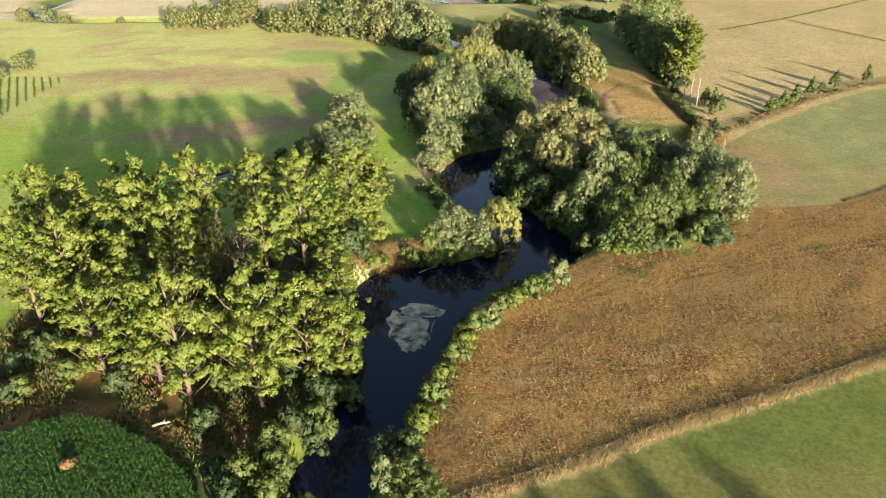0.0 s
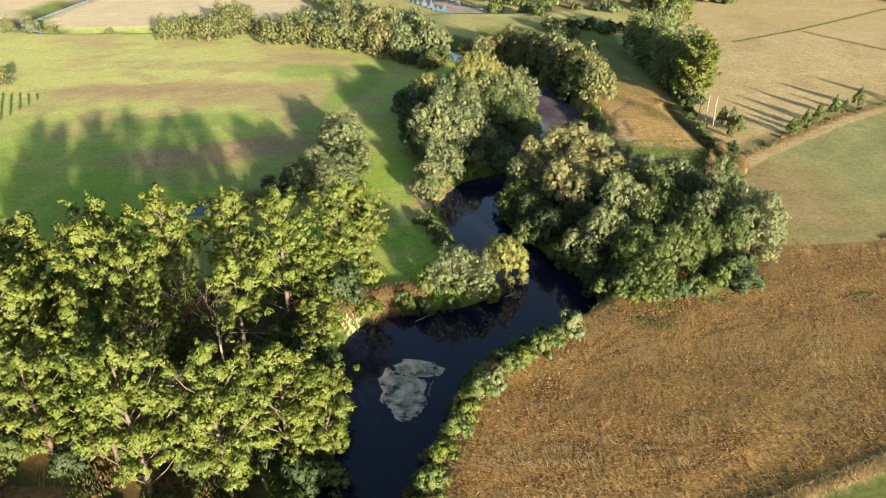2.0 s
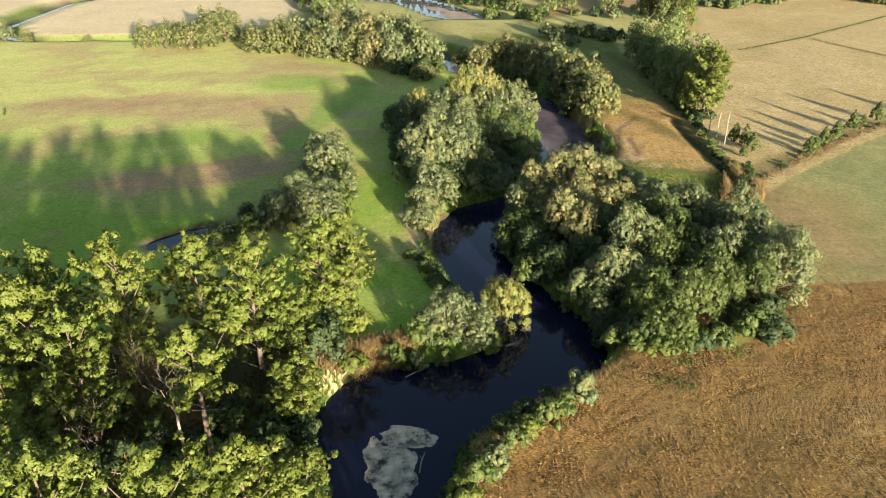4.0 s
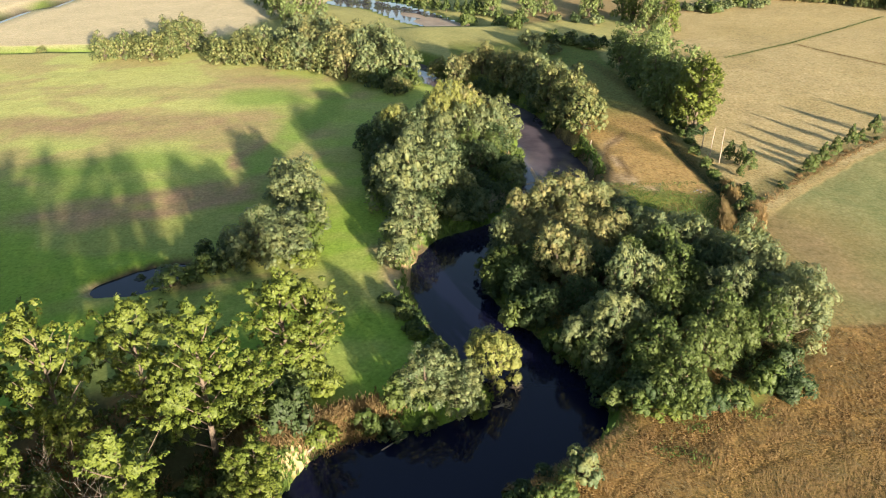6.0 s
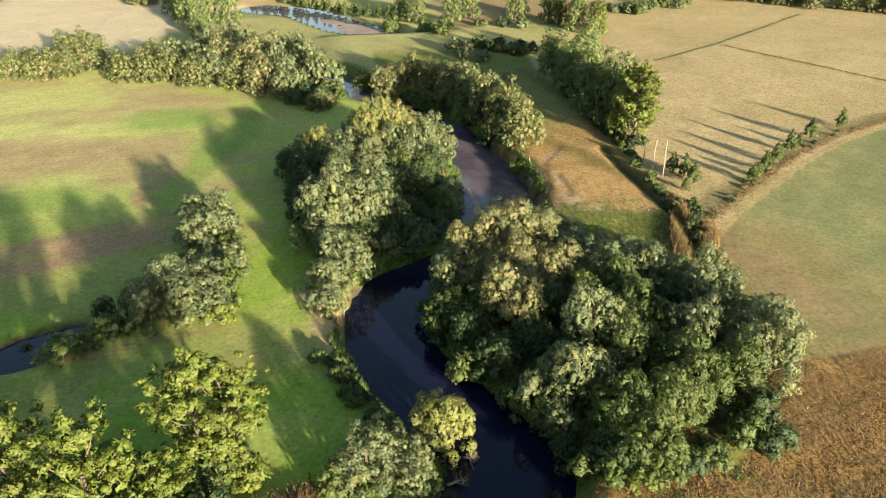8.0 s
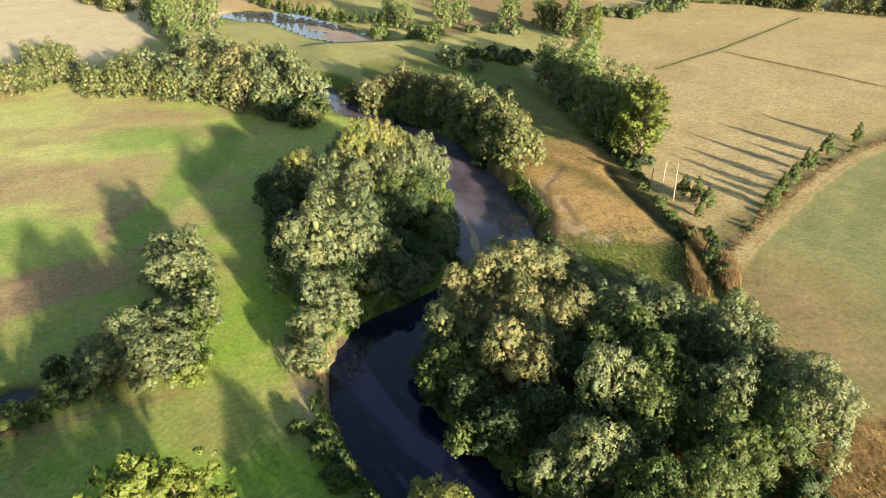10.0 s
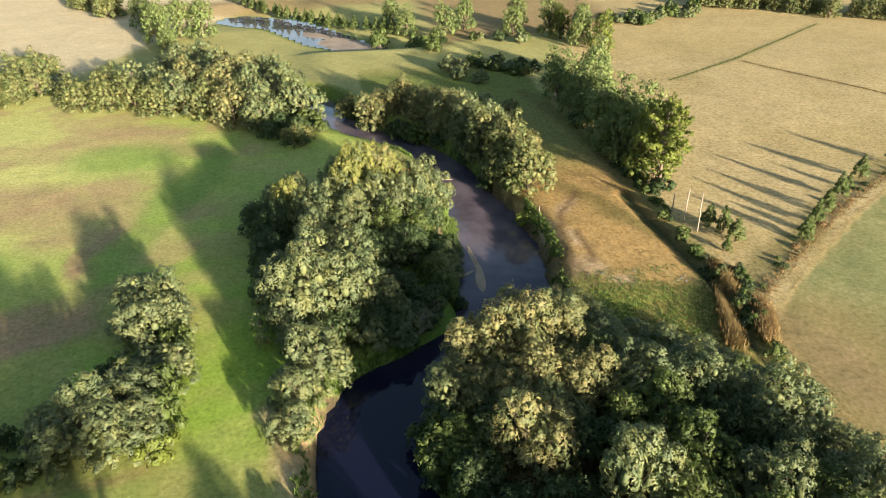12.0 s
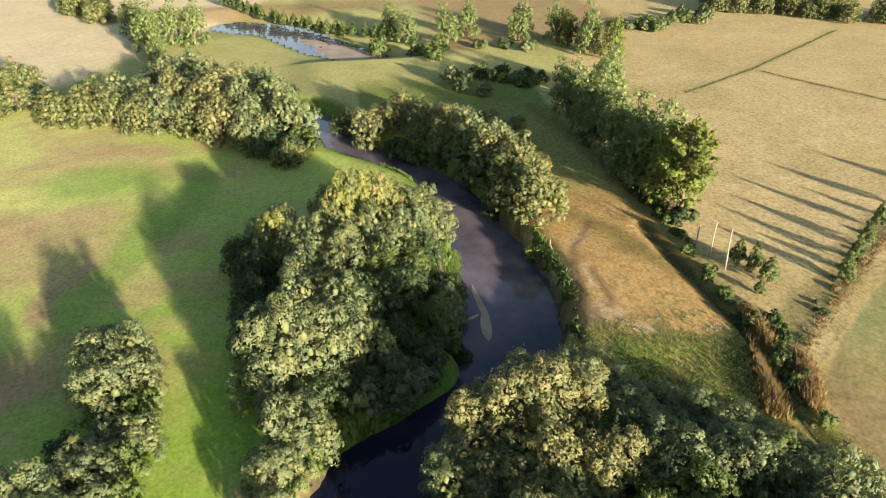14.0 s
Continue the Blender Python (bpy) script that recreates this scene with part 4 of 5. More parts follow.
ROW = [(75.5, 225, 22, 1), (75, 233.5, 22, 0), (76.5, 241, 22, 0), (78.5, 234, 20, 0), (74, 247.5, 19, 0), (75.5, 256, 19.5, 0), (78, 263, 19, 0), (74, 270, 18, 0), (76, 279, 18, 0), (73.5, 286, 17.5, 0), (80, 272, 18, 0), (82, 285, 18, 0), (72.5, 240, 15, 0), (73, 263, 14, 0), (98.5, 377, 20, 0), (107, 363, 20, 0), (111, 349, 18, 1), (88, 296, 18, 0), (92, 303, 17, 0), (77, 301, 15, 0), (101, 370, 16, 1), (104, 356, 18, 0)]
plant(FAR_POPLARS, ROW, 20.0, "poplar row at the field edge", spread=1.2)
plant([POPLARS[1], POPLARS[2]], [(74.5, 216.5, 23, 0), (77.5, 222, 20, 1)], 20.0, "poplar row at the field edge")
FAR_GROVE = [(-63.7, 395, 20, 0), (-57.5, 407, 20, 0), (-48, 405, 20, 0), (-56, 373, 13, 0), (34, 412, 16, 0), (39.4, 395, 14, 0), (54, 384, 18, 0), (65, 395, 18, 0), (84, 383, 16, 0), (90, 400, 17, 0), (-70, 415, 18, 0), (-78, 430, 18, 0)]
plant(FAR_POPLARS, FAR_GROVE, 20.0, "distant poplars", spread=1.25)
FAR_BUSH = [bush(s, m, l, leaves=600, size=0.26) for s, m, l in ((11, GREEN, "distant rounded green field bush"), (12, DARK, "distant dark green field bush"), (13, WILLOW, "distant grey-green willow bush"))]
plant(FAR_BUSH, [(46, 325, 8, 2), (57, 331, 7, 0), (64, 328, 7, 1), (70, 316, 7, 0), (54, 309, 6, 2), (75, 320, 6, 1), (27, 385, 9, 0), (45, 356, 8, 0), (41, 370, 8, 0), (76, 236, 7, 0), (75, 216, 4, 1), (74, 226, 5, 0), (62, 324, 6, 0), (72, 326, 6, 1), (76, 245, 6, 0), (72, 262, 6, 1), (50, 322, 7, 2), (67, 321, 6, 2), (59, 326, 6, 1), (48, 314, 6, 2)], 4.0, "field edge bushes", spread=1.15)
CONES = [cone_tree(s, GREEN, "young green tree in the hedge") for s in (1, 2)]
plant(CONES, [(76.5, 198, 7), (78.2, 195.5, 7.5), (78.6, 191.5, 7), (75.3, 188.5, 4.5), (92, 190, 6.6), (98.5, 196, 7), (104, 200.5, 7), (111.5, 207, 7.5), (123, 215.5, 7.5), (137, 223, 7), (95, 193.2, 5), (117, 211.2, 5)], 5.5, "young hedge trees")

# wood and hedges of the distance
rr = np.random.default_rng(21)


def row_of(protos, line, n, low, high, base, group, spread=1.2, jitter=2.0):
    x, y = beside(line, n, int(rr.integers(1000)), jitter)
    plant(protos, [(float(a), float(b), float(rr.uniform(low, high))) for a, b in zip(x, y)], base, group, spread=spread)


row_of([FAR_WILLOWS[2]], [(-140, 552), (-115, 490), (-92, 445)], 14, 11, 15, 13.0, "far wood edge", 1.3, 3)

row_of([FAR_BUSH[2], FAR_BUSH[0]], [(137, 396), (158, 398), (176, 414), (194, 430)], 34, 5, 8, 4.0, "thicket at the field's end", 1.1, 5)
row_of([FAR_WILLOWS[2]], [(196, 434), (228, 408), (260, 382), (310, 343)], 34, 10, 13, 13.0, "far wood edge", 1.1, 3)
row_of([FAR_WILLOWS[2]], [(202, 446), (236, 420), (270, 392), (320, 352)], 26, 12, 15, 13.0, "far wood edge", 1.2, 4)
row_of(FAR_BUSH, [(40, 380), (60, 372), (84, 370)], 10, 4, 8, 4.0, "hedge by the far pond", 1.0, 3)

for i in range(22):
    f = i / 21
    plant(CONES, [(-48 + 82 * f + rr.uniform(-1, 1), 499 - 99 * f - 6 * math.sin(math.pi * f) + rr.uniform(-1, 1), 7.5)], 5.5, "young tree row by the far pond", spread=1.15)

# hedge beside the lane, scrub in the ditch
LOW = [bush(s, m, l, leaves=380, size=0.18, tall=2.0, wide=1.7, name="low_bush") for s, m, l in ((21, GREEN, "low green hedge bush"), (22, STRAW, "low brown withered weed bush"), (23, DARK, "low dark bramble bush"))]
row_of([LOW[0], LOW[2], LOW[0], LOW[1]], [(72, 174), (80, 181), (90, 189.5), (107, 203), (120, 212), (140, 223)], 26, 0.5, 1.1, 2.0, "hedge beside the lane", 0.9, 0.8)
row_of([LOW[2], LOW[0]], [(68.6, 166), (67.5, 176), (69.5, 190), (71, 205), (72, 216), (72, 240)], 46, 1.0, 2.2, 2.0, "scrub in the ditch", 0.9, 0.7)
row_of([LOW[0], LOW[2], LOW[1]], [(15, 101), (10, 96), (4, 88), (0, 79), (-3, 70), (-4, 60)], 30, 1.2, 2.2, 2.0, "scrub on the bank", 1.0, 1.2)
row_of([LOW[0], LOW[2]], [(-6, 111), (0, 116), (5, 124), (1, 133), (-3, 142)], 24, 1.0, 2.0, 2.0, "scrub on the bank", 1.0, 0.9)
row_of([LOW[0], LOW[2], LOW[0]], [(24, 182), (23, 195), (24, 210), (26, 222), (27, 240)], 26, 1.2, 2.4, 2.0, "scrub on the bank", 1.1, 0.9)
row_of([LOW[2], LOW[0]], [(41, 178), (44, 190), (44.5, 204), (44, 215)], 10, 0.5, 0.9, 2.0, "scrub on the bank", 0.8, 0.5)
plant(SHRUBS, [(29.5, 114.5, 5, 1), (31.5, 116, 6, 0), (27, 118, 5, 1), (33.5, 112.5, 4, 0), (36.5, 112, 3.5, 0)], 4.0, "willow thicket by the river")
row_of([SHRUBS[0], SHRUBS[1]], [(14, 153), (16, 145), (19.5, 136), (25, 127.5), (30, 121), (35, 115), (41, 112.5), (48, 113.5), (54, 118)], 34, 4, 7, 4.0, "willow thicket by the river", 1.0, 1.2)
row_of([SHRUBS[1], SHRUBS[0]], [(-10, 204), (-8, 192), (-4, 178), (-1, 168), (4, 172.5), (13, 174.5), (21, 184), (24, 200)], 22, 3, 5.5, 4.0, "willow wood in the river bend", 1.0, 1.0)
row_of([SHRUBS[1], SHRUBS[0]], [(-21, 60), (-17, 70), (-14.5, 82), (-16.5, 92), (-19, 101)], 16, 3, 5, 4.0, "undergrowth of the grove", 1.0, 1.2)
row_of([SHRUBS[1], SHRUBS[0], SHRUBS[2]], [(-30, 160), (-27, 168), (-25, 178), (-24, 186)], 10, 3, 5, 4.0, "shrubs by the pond", 1.0, 1.2)

row_of([SHRUBS[1], SHRUBS[0]], [(44.5, 222), (41.5, 236), (38.5, 250), (30, 263), (18, 279), (10, 290)], 24, 3, 6, 4.0, "tree line of the river", 1.0, 1.0)
row_of([SHRUBS[1], SHRUBS[0]], [(-11, 316), (-6.5, 300), (-4.5, 286), (2, 269)], 12, 3, 5, 4.0, "tree line of the river", 1.0, 1.0)

plant(FAR_WILLOWS, [(42.5, 229, 9, 2), (40.5, 244, 9.5, 2), (36, 258, 9, 0), (29.5, 271, 9, 2), (20.5, 284, 9, 1), (50, 247, 9, 2), (53, 268, 9, 2), (31, 287, 9, 2), (41, 273, 9.5, 0), (48, 276, 8, 2)], 13.0, "tree line of the river", spread=1.15)
row_of([LOW[2], LOW[0]], [(73.4, 182), (72.3, 177), (69.6, 170.5), (66.5, 165)], 22, 1.0, 1.8, 2.0, "scrub in the ditch", 0.9, 0.5)
plant([SHRUBS[3]], [(43.3, 212.5, 4.5)], 4.0, "tree line of the river", spread=0.8)

row_of([SHRUBS[2], SHRUBS[0], SHRUBS[2], SHRUBS[1]], [(3, 171.5), (8, 173), (14, 175), (20, 182), (22.5, 192), (24.5, 203)], 26, 3, 5, 4.0, "willow wood in the river bend", 1.1, 0.9)

# trees behind the start
plant(FAR_WILLOWS, [(63, 1, 14, 2), (57, -1, 14, 2), (50, -2, 14.5, 0), (44, -3, 14, 2), (37, -4, 14, 2), (31, -6, 14, 2), (60, -3, 14, 2), (53.5, -5, 14, 2), (47, -6, 14, 2), (40.5, -7, 14, 2), (34, -9, 14, 2), (26, -8, 14, 2), (21, -10, 14, 0)], 13.0, "trees behind the green field", spread=1.15)

# grasses
gx, gy = scatter(170000, (-2, 52, 105, 142), 5)
ge, gs = height(gx, gy)[1:]
sd, sside, _ = along(gx, gy, STRIP)
fd, fside, _ = along(gx, gy, FIELD_EDGE)
swath = 0.3 * fbm(sd * 3.2 + 0 * gx, gx * 0.5, 3, 31) + 0.7 * fbm(gx, gy, 4, 32)
ok = (ge > 2.0) & (gs > 0) & (sside < 0) & ((fside > 0) | (gx < 44)) & (swath + 0.3 * np.random.default_rng(3).random(len(gx)) > 0.6)
for lane, width in LANES:
    ok &= along(gx, gy, lane)[0] > width * 0.6
wind = 1.9 + 2.6 * (fbm(gx, gy, 26, 35, 2) - 0.5)
tufts("dry_field_grass", gx[ok], gy[ok], 0.62, 0.04, FIELD, "brown dried weeds of the mown field", 6, 2, sweep=wind[ok])
gx, gy = scatter(90000, (-2, 52, 105, 142), 15)
ge, gs = height(gx, gy)[1:]
sside, fside = along(gx, gy, STRIP)[1], along(gx, gy, FIELD_EDGE)[1]
ok = (ge > 2.5) & (gs > 0) & (sside < 0) & ((fside > 0) | (gx < 44)) & (fbm(gx * 0.6, gy * 1.4, 2.6, 36) > 0.58)
tufts("dry_field_straw", gx[ok], gy[ok], 0.75, 0.05, PALE_STRAW, "pale bent straw lying over the brown field", 16, 2, sweep=(1.2 + 3.2 * fbm(gx, gy, 18, 37, 2))[ok])
gx, gy = scatter(26000, (-2, 52, 105, 142), 25)
ge, gs = height(gx, gy)[1:]
sside, fside = along(gx, gy, STRIP)[1], along(gx, gy, FIELD_EDGE)[1]
ok = (ge > 2.2) & (gs > 0) & (sside < 0) & ((fside > 0) | (gx < 44)) & (fbm(gx, gy, 5, 38) + 0.4 * np.random.default_rng(27).random(len(gx)) > 0.66)
tufts("dry_tussocks", gx[ok], gy[ok], 0.26, 0.1, FIELD, "low brown dry tussocks in the field", 26, 5, lean=0.9)
gx, gy = beside([(p[0] - 1.0, p[1] + 2.4) for p in STRIP[1:8]], 420, 28, 0.9)
tufts("verge_weeds", gx, gy, 0.35, 0.1, GREEN, "dark green weeds beside the verge", 29, 4)
gx, gy = beside([(22.5, 184), (24, 193), (26.3, 206), (28.3, 217)], 2600, 30, 0.7)
tufts("bank_reeds", gx, gy, 1.1, 0.13, REED, "fresh green reeds along the bank", 31, 4)
gx, gy = beside(STRIP[:8], 9500, 8, 0.5)
tufts("verge_grass", gx, gy, 0.55, 0.03, PALE_STRAW, "tall pale dry grass of the verge", 7, 4)
gx, gy = beside(HEDGE_TRACK[1:9], 700, 9, 0.3)
tufts("verge_grass", gx, gy, 0.2, 0.05, PALE_STRAW, "pale dry grass beside the hedge", 8, 3)
gx, gy = beside([(p[0] - 2.2, p[1] + 2.4) for p in HEDGE_TRACK[1:9]], 900, 10, 0.7)
tufts("hedge_weeds", gx, gy, 0.55, 0.08, STRAW, "reddish brown withered weeds of the hedge", 9, 4)
gx, gy = scatter(150000, (-70, 50, 60, 260), 11)
ge = height(gx, gy)[1]
ok = (ge > 0.15) & (ge < 2.6) & (fbm(gx, gy, 7, 33) > 0.42) & (gx > -34)
tufts("bank_reeds", gx[ok], gy[ok], 0.9, 0.13, REED, "green reeds and nettles along the bank", 12, 4)

# ---- edges, crops and small things ----
FAR_LEFT = [(-116, 312, 10.5, 2), (-109, 312, 11.5, 2), (-103, 315, 10.5, 2), (-93, 317, 12, 2), (-87, 322, 10, 2), (-190, 326, 7, 2), (-181, 328, 8, 0), (-172, 326, 6, 2), (-148, 330, 4, 2), (-147, 243, 7, 2), (-150, 232, 6, 2), (-128, 190, 5, 2)]
plant(FAR_WILLOWS, FAR_LEFT, 13.0, "bushes of the far bank", spread=1.1)


def part(name, me, parent, label=""):
    ob = new(name, me)
    ob.parent = parent
    return tagged(ob, label)


def pole(x, y, tall, lean):
    """A weathered wooden pole, slightly crooked, split at the head."""
    top = new("wooden_pole")
    top.matrix_basis = pose(x, y, ground_at(x, y), lean, -lean * 0.6, 40)
    v, f = tube([(0, 0, -0.6), (0.05, 0, tall * 0.3), (-0.06, 0.04, tall * 0.6), (0.04, 0, tall * 0.93), (0.06, 0, tall)], [0.15, 0.13, 0.12, 0.10, 0.06], 9)
    part("shaft", mesh_from("shaft", v, f, PALE_WOOD, flat=False), top)
    v, f = tube([(0.05, 0, tall * 0.9), (0.35, 0.1, tall * 0.97)], [0.05, 0.02], 5)
    part("stub", mesh_from("stub", v, f, PALE_WOOD, flat=False), top)
    return tagged(top, "tall bare weathered wooden pole beside the ditch", "pole", "bare poles beside the ditch")


pole(73.2, 201.5, 7.3, 1.5)
pole(73.8, 196.9, 8.6, -2.0)
pole(73.0, 206.4, 4.5, 2.5)


def branching(rng, start, way, length, r, depth, verts, faces):
    """A bare limb that forks."""
    end = start + way * length
    m = start.lerp(end, 0.5) + Vector(rng.normal(0, 0.07 * length, 3))
    v, f = tube([start, m, end], [r, r * 0.75, r * 0.45], 5)
    o = len(verts)
    verts.extend(v)
    faces.extend([[i + o for i in g] for g in f])
    if depth:
        for k in range(3):
            w = (way + Vector(rng.normal(0, 0.5, 3)) + Vector((0, 0, 0.12))).normalized()
            branching(rng, start.lerp(end, rng.uniform(0.5, 1.0)), w, length * rng.uniform(0.5, 0.8), r * 0.45, depth - 1, verts, faces)


def dead_tree(x, y, tall, seed, label, lean=(0, 0), name="dead_tree"):
    rng = np.random.default_rng(seed)
    top = new(name)
    top.matrix_basis = pose(x, y, max(ground_at(x, y), WATER_Z) - 0.2, 0, 0, 0)
    bend = Vector((lean[0], lean[1], 1)).normalized()
    v, f = tube([(0, 0, -0.3), bend * tall * 0.35, bend * tall * 0.6], [0.24, 0.17, 0.11], 8)
    part("trunk", mesh_from("trunk", v, f, PALE_WOOD, flat=False), top)
    for k in range(5):
        verts, faces = [], []
        w = (bend + Vector(rng.normal(0, 0.38, 3))).normalized()
        branching(rng, bend * tall * rng.uniform(0.35, 0.6), w, tall * rng.uniform(0.22, 0.34), 0.055, 3, verts, faces)
        part("limb", mesh_from("limb", verts, faces, PALE_WOOD, flat=False), top)
    return tagged(top, label, "tree")


dead_tree(-29.5, 89, 19, 3, "bare pale dead tree among poplars")
dead_tree(-37, 84, 14, 4, "bare pale dead tree among poplars")
dead_tree(14.5, 175.5, 6, 5, "grey dead willow leaning over the bank", (0.5, -0.4))
dead_tree(17, 178, 5, 6, "grey dead willow leaning over the bank", (0.8, 0.1))
dead_tree(10.5, 117, 3.5, 7, "bare fallen branches at the water's edge", (2.5, -0.3), "fallen_branch")
dead_tree(13.5, 121.5, 3, 8, "bare fallen branches at the water's edge", (1.5, -1.8), "fallen_branch")
dead_tree(45, 238, 8, 9, "grey dead limb leaning from the bank", (-0.9, 0.3))
dead_tree(-14, 108.5, 3, 10, "bare twig over the sandy bank", (1.5, 0.4), "fallen_branch")


def log(x, y, z, length, turn, r, label):
    top = new("log")
    top.matrix_basis = pose(x, y, z, 0, 0, turn)
    v, f = tube([(-length / 2, 0, 0), (0, 0.15, 0.05), (length / 2, 0, 0)], [r, r * 0.9, r * 0.6], 7)
    part("stem", mesh_from("stem", v, f, PALE_WOOD, flat=False), top)
    v, f = tube([(0.1 * length, 0.1, 0.05), (0.25 * length, 0.5, 0.3)], [r * 0.5, r * 0.15], 5)
    part("twig", mesh_from("twig", v, f, PALE_WOOD, flat=False), top)
    return tagged(top, label, "log")


log(-1.6, 92.5, WATER_Z + 0.02, 3.6, 80, 0.11, "pale sunken branch in the algae mat")
log(-2.8, 110.4, WATER_Z + 0.02, 4.0, 35, 0.1, "pale driftwood branch lying in the water")
log(30, 239, WATER_Z + 0.1, 5.0, 5, 0.08, "fallen trunk lying across the narrow river")
log(-36, 66.5, 0.9, 2.2, 20, 0.2, "pale broken trunk at the wood's edge")


def blob_sheet(name, x, y, rx, ry, turn, seed, z, mat, label, category):
    """A thin floating mat with an uneven outline."""
    rng = np.random.default_rng(seed)
    bm = bmesh.new()
    a = np.linspace(0, 2 * math.pi, 72, endpoint=False)
    k = 1 + 0.6 * (fbm(np.cos(a) * 3 + seed, np.sin(a) * 3, 1.6, seed, 5) - 0.5) + rng.normal(0, 0.02, len(a))
    ring = [bm.verts.new((rx * q * math.cos(w), ry * q * math.sin(w), 0)) for w, q in zip(a, k)]
    face = bm.faces.new(ring)
    out = bmesh.ops.extrude_face_region(bm, geom=[face])
    for v in out["geom"]:
        if isinstance(v, bmesh.types.BMVert):
            v.co.z += 0.02
    bmesh.ops.recalc_face_normals(bm, faces=bm.faces)
    me = bpy.data.meshes.new(name)
    bm.to_mesh(me)
    bm.free()
    me.materials.append(mat)
    ob = new(name, me)
    ob.matrix_basis = pose(x, y, z, 0, 0, turn)
    return tagged(ob, label, category, "floating algae")


MUD = plain_material("wet_mud", (0.20, 0.15, 0.10), (0.36, 0.28, 0.19), 0.25, 0.5, 0.2)
SCUM = plain_material("dark_water_weed", (0.03, 0.035, 0.02), (0.07, 0.08, 0.04), 1.2, 0.8, 0.3)
MATS = [(-5.2, 91.0, 3.4, 4.9, 8), (-3.6, 96.9, 4.2, 2.0, -8), (-8.0, 94.4, 1.2, 2.4, 0)]
for i, (x, y, rx, ry, turn) in enumerate(MATS):
    blob_sheet("algae_mat", x, y, rx, ry, turn, 40 + i, WATER_Z + 0.006 * i, ALGAE, "grey-green floating algae mat on dark water", "algae")
for i, (x, y, rx, ry, turn) in enumerate([(29.8, 199, 0.55, 6.0, 3), (29.4, 192.5, 0.9, 4.2, -6), (27.8, 195, 1.5, 0.35, 35)]):
    blob_sheet("algae_mat", x, y, rx, ry, turn, 60 + i, WATER_Z + 0.006 * i, MUD, "brown drifting weed streak on the river", "algae")
for i, (x, y, rx, ry, turn) in enumerate([(13, 390, 19, 9.5, -58), (0, 412, 9, 4.5, -55)]):
    blob_sheet("mud_bank", x, y, rx, ry, turn, 70 + i, WATER_Z + 0.006 * i, MUD, "drying brown mud in the far pond", "mud")
for i in range(26):
    blob_sheet("weed_patch", -36 + 1.3 * i + rr.uniform(-5, 5), 454 - 1.1 * i + rr.uniform(-5, 5), rr.uniform(1, 2.6), rr.uniform(0.7, 1.6), rr.uniform(0, 90), 90 + i, WATER_Z + 0.02 + 0.003 * i, SCUM, "dark water weed in the far pond", "water weed")
plant([LOW[2]], [(-49.5, 151.8, 1.6)], 2.0, "shrubs by the pond")

# maize field in the corner, dry bush in it, a row crop far left
MAIZE_EDGE = [(-90, 60), (-66, 61), (-55.2, 64.4), (-52, 66.4), (-47.6, 67.7), (-42.1, 66.7), (-38.3, 64.4), (-32.9, 61), (-29, 57.1), (-26.7, 54.2), (-22, 44)]


def crop(name, box, row, step, turn, keep, tall, mat, label, leaves=6, seed=1):
    """Rows of leafy plants."""
    rng = np.random.default_rng(seed)
    u, v = np.meshgrid(np.arange(-70, 70, row), np.arange(-70, 70, step))
    u, v = (u + rng.normal(0, 0.13, u.shape)).ravel(), (v + rng.normal(0, 0.08, v.shape)).ravel()
    c, s = math.cos(radians(turn)), math.sin(radians(turn))
    x, y = (box[0] + box[2]) / 2 + c * u - s * v, (box[1] + box[3]) / 2 + s * u + c * v
    ok = (x > box[0]) & (x < box[2]) & (y > box[1]) & (y < box[3]) & keep(x, y)
    x, y = x[ok], y[ok]
    z = height(x, y)[0]
    p = np.repeat(np.stack([x, y, z], 1), leaves, 0)
    n = len(p)
    a = rng.uniform(0, 2 * math.pi, n)
    out = np.stack([np.cos(a), np.sin(a), 0 * a], 1)
    side = np.stack([-np.sin(a), np.cos(a), 0 * a], 1) * 0.07
    h = tall * rng.uniform(0.45, 0.95, n)[:, None] * (0, 0, 1)
    l = rng.uniform(0.35, 0.7, n)[:, None]
    q = np.stack([p + h - side, p + h + side, p + h + out * l + (0, 0, 0.25) * l], 1).reshape(-1, 3)
    q2 = np.stack([p[::leaves] + (0.05, 0, 0), p[::leaves] - (0.05, 0, 0), p[::leaves] + (0, 0, tall)], 1).reshape(-1, 3)
    verts = np.vstack([q, q2])
    me = mesh_from(name, verts, np.arange(len(verts)).reshape(-1, 3).tolist(), mat)
    return tagged(new(name, me), label, "crop", kind="stuff")


def in_maize(x, y):
    d, side, _ = along(x, y, MAIZE_EDGE)
    return (side > 0) & (d > 0.4)


crop("maize", (-80, 40, -22, 70), 0.55, 0.27, 35, in_maize, 1.9, MAIZE, "dense dark green maize field", 9)
crop("vine_rows", (-160, 193, -126, 231), 2.4, 0.4, 28, lambda x, y: y > 193 + 0.18 * (-128 - x), 0.7, REED, "rows of a low green crop", 7, 2)
DRY = [bush(s, STRAW, "withered pale brown bush in the maize", leaves=1200, size=0.2, name="dry_bush") for s in (31,)]
plant(DRY, [(-44, 58.5, 2.6)], 4.0)


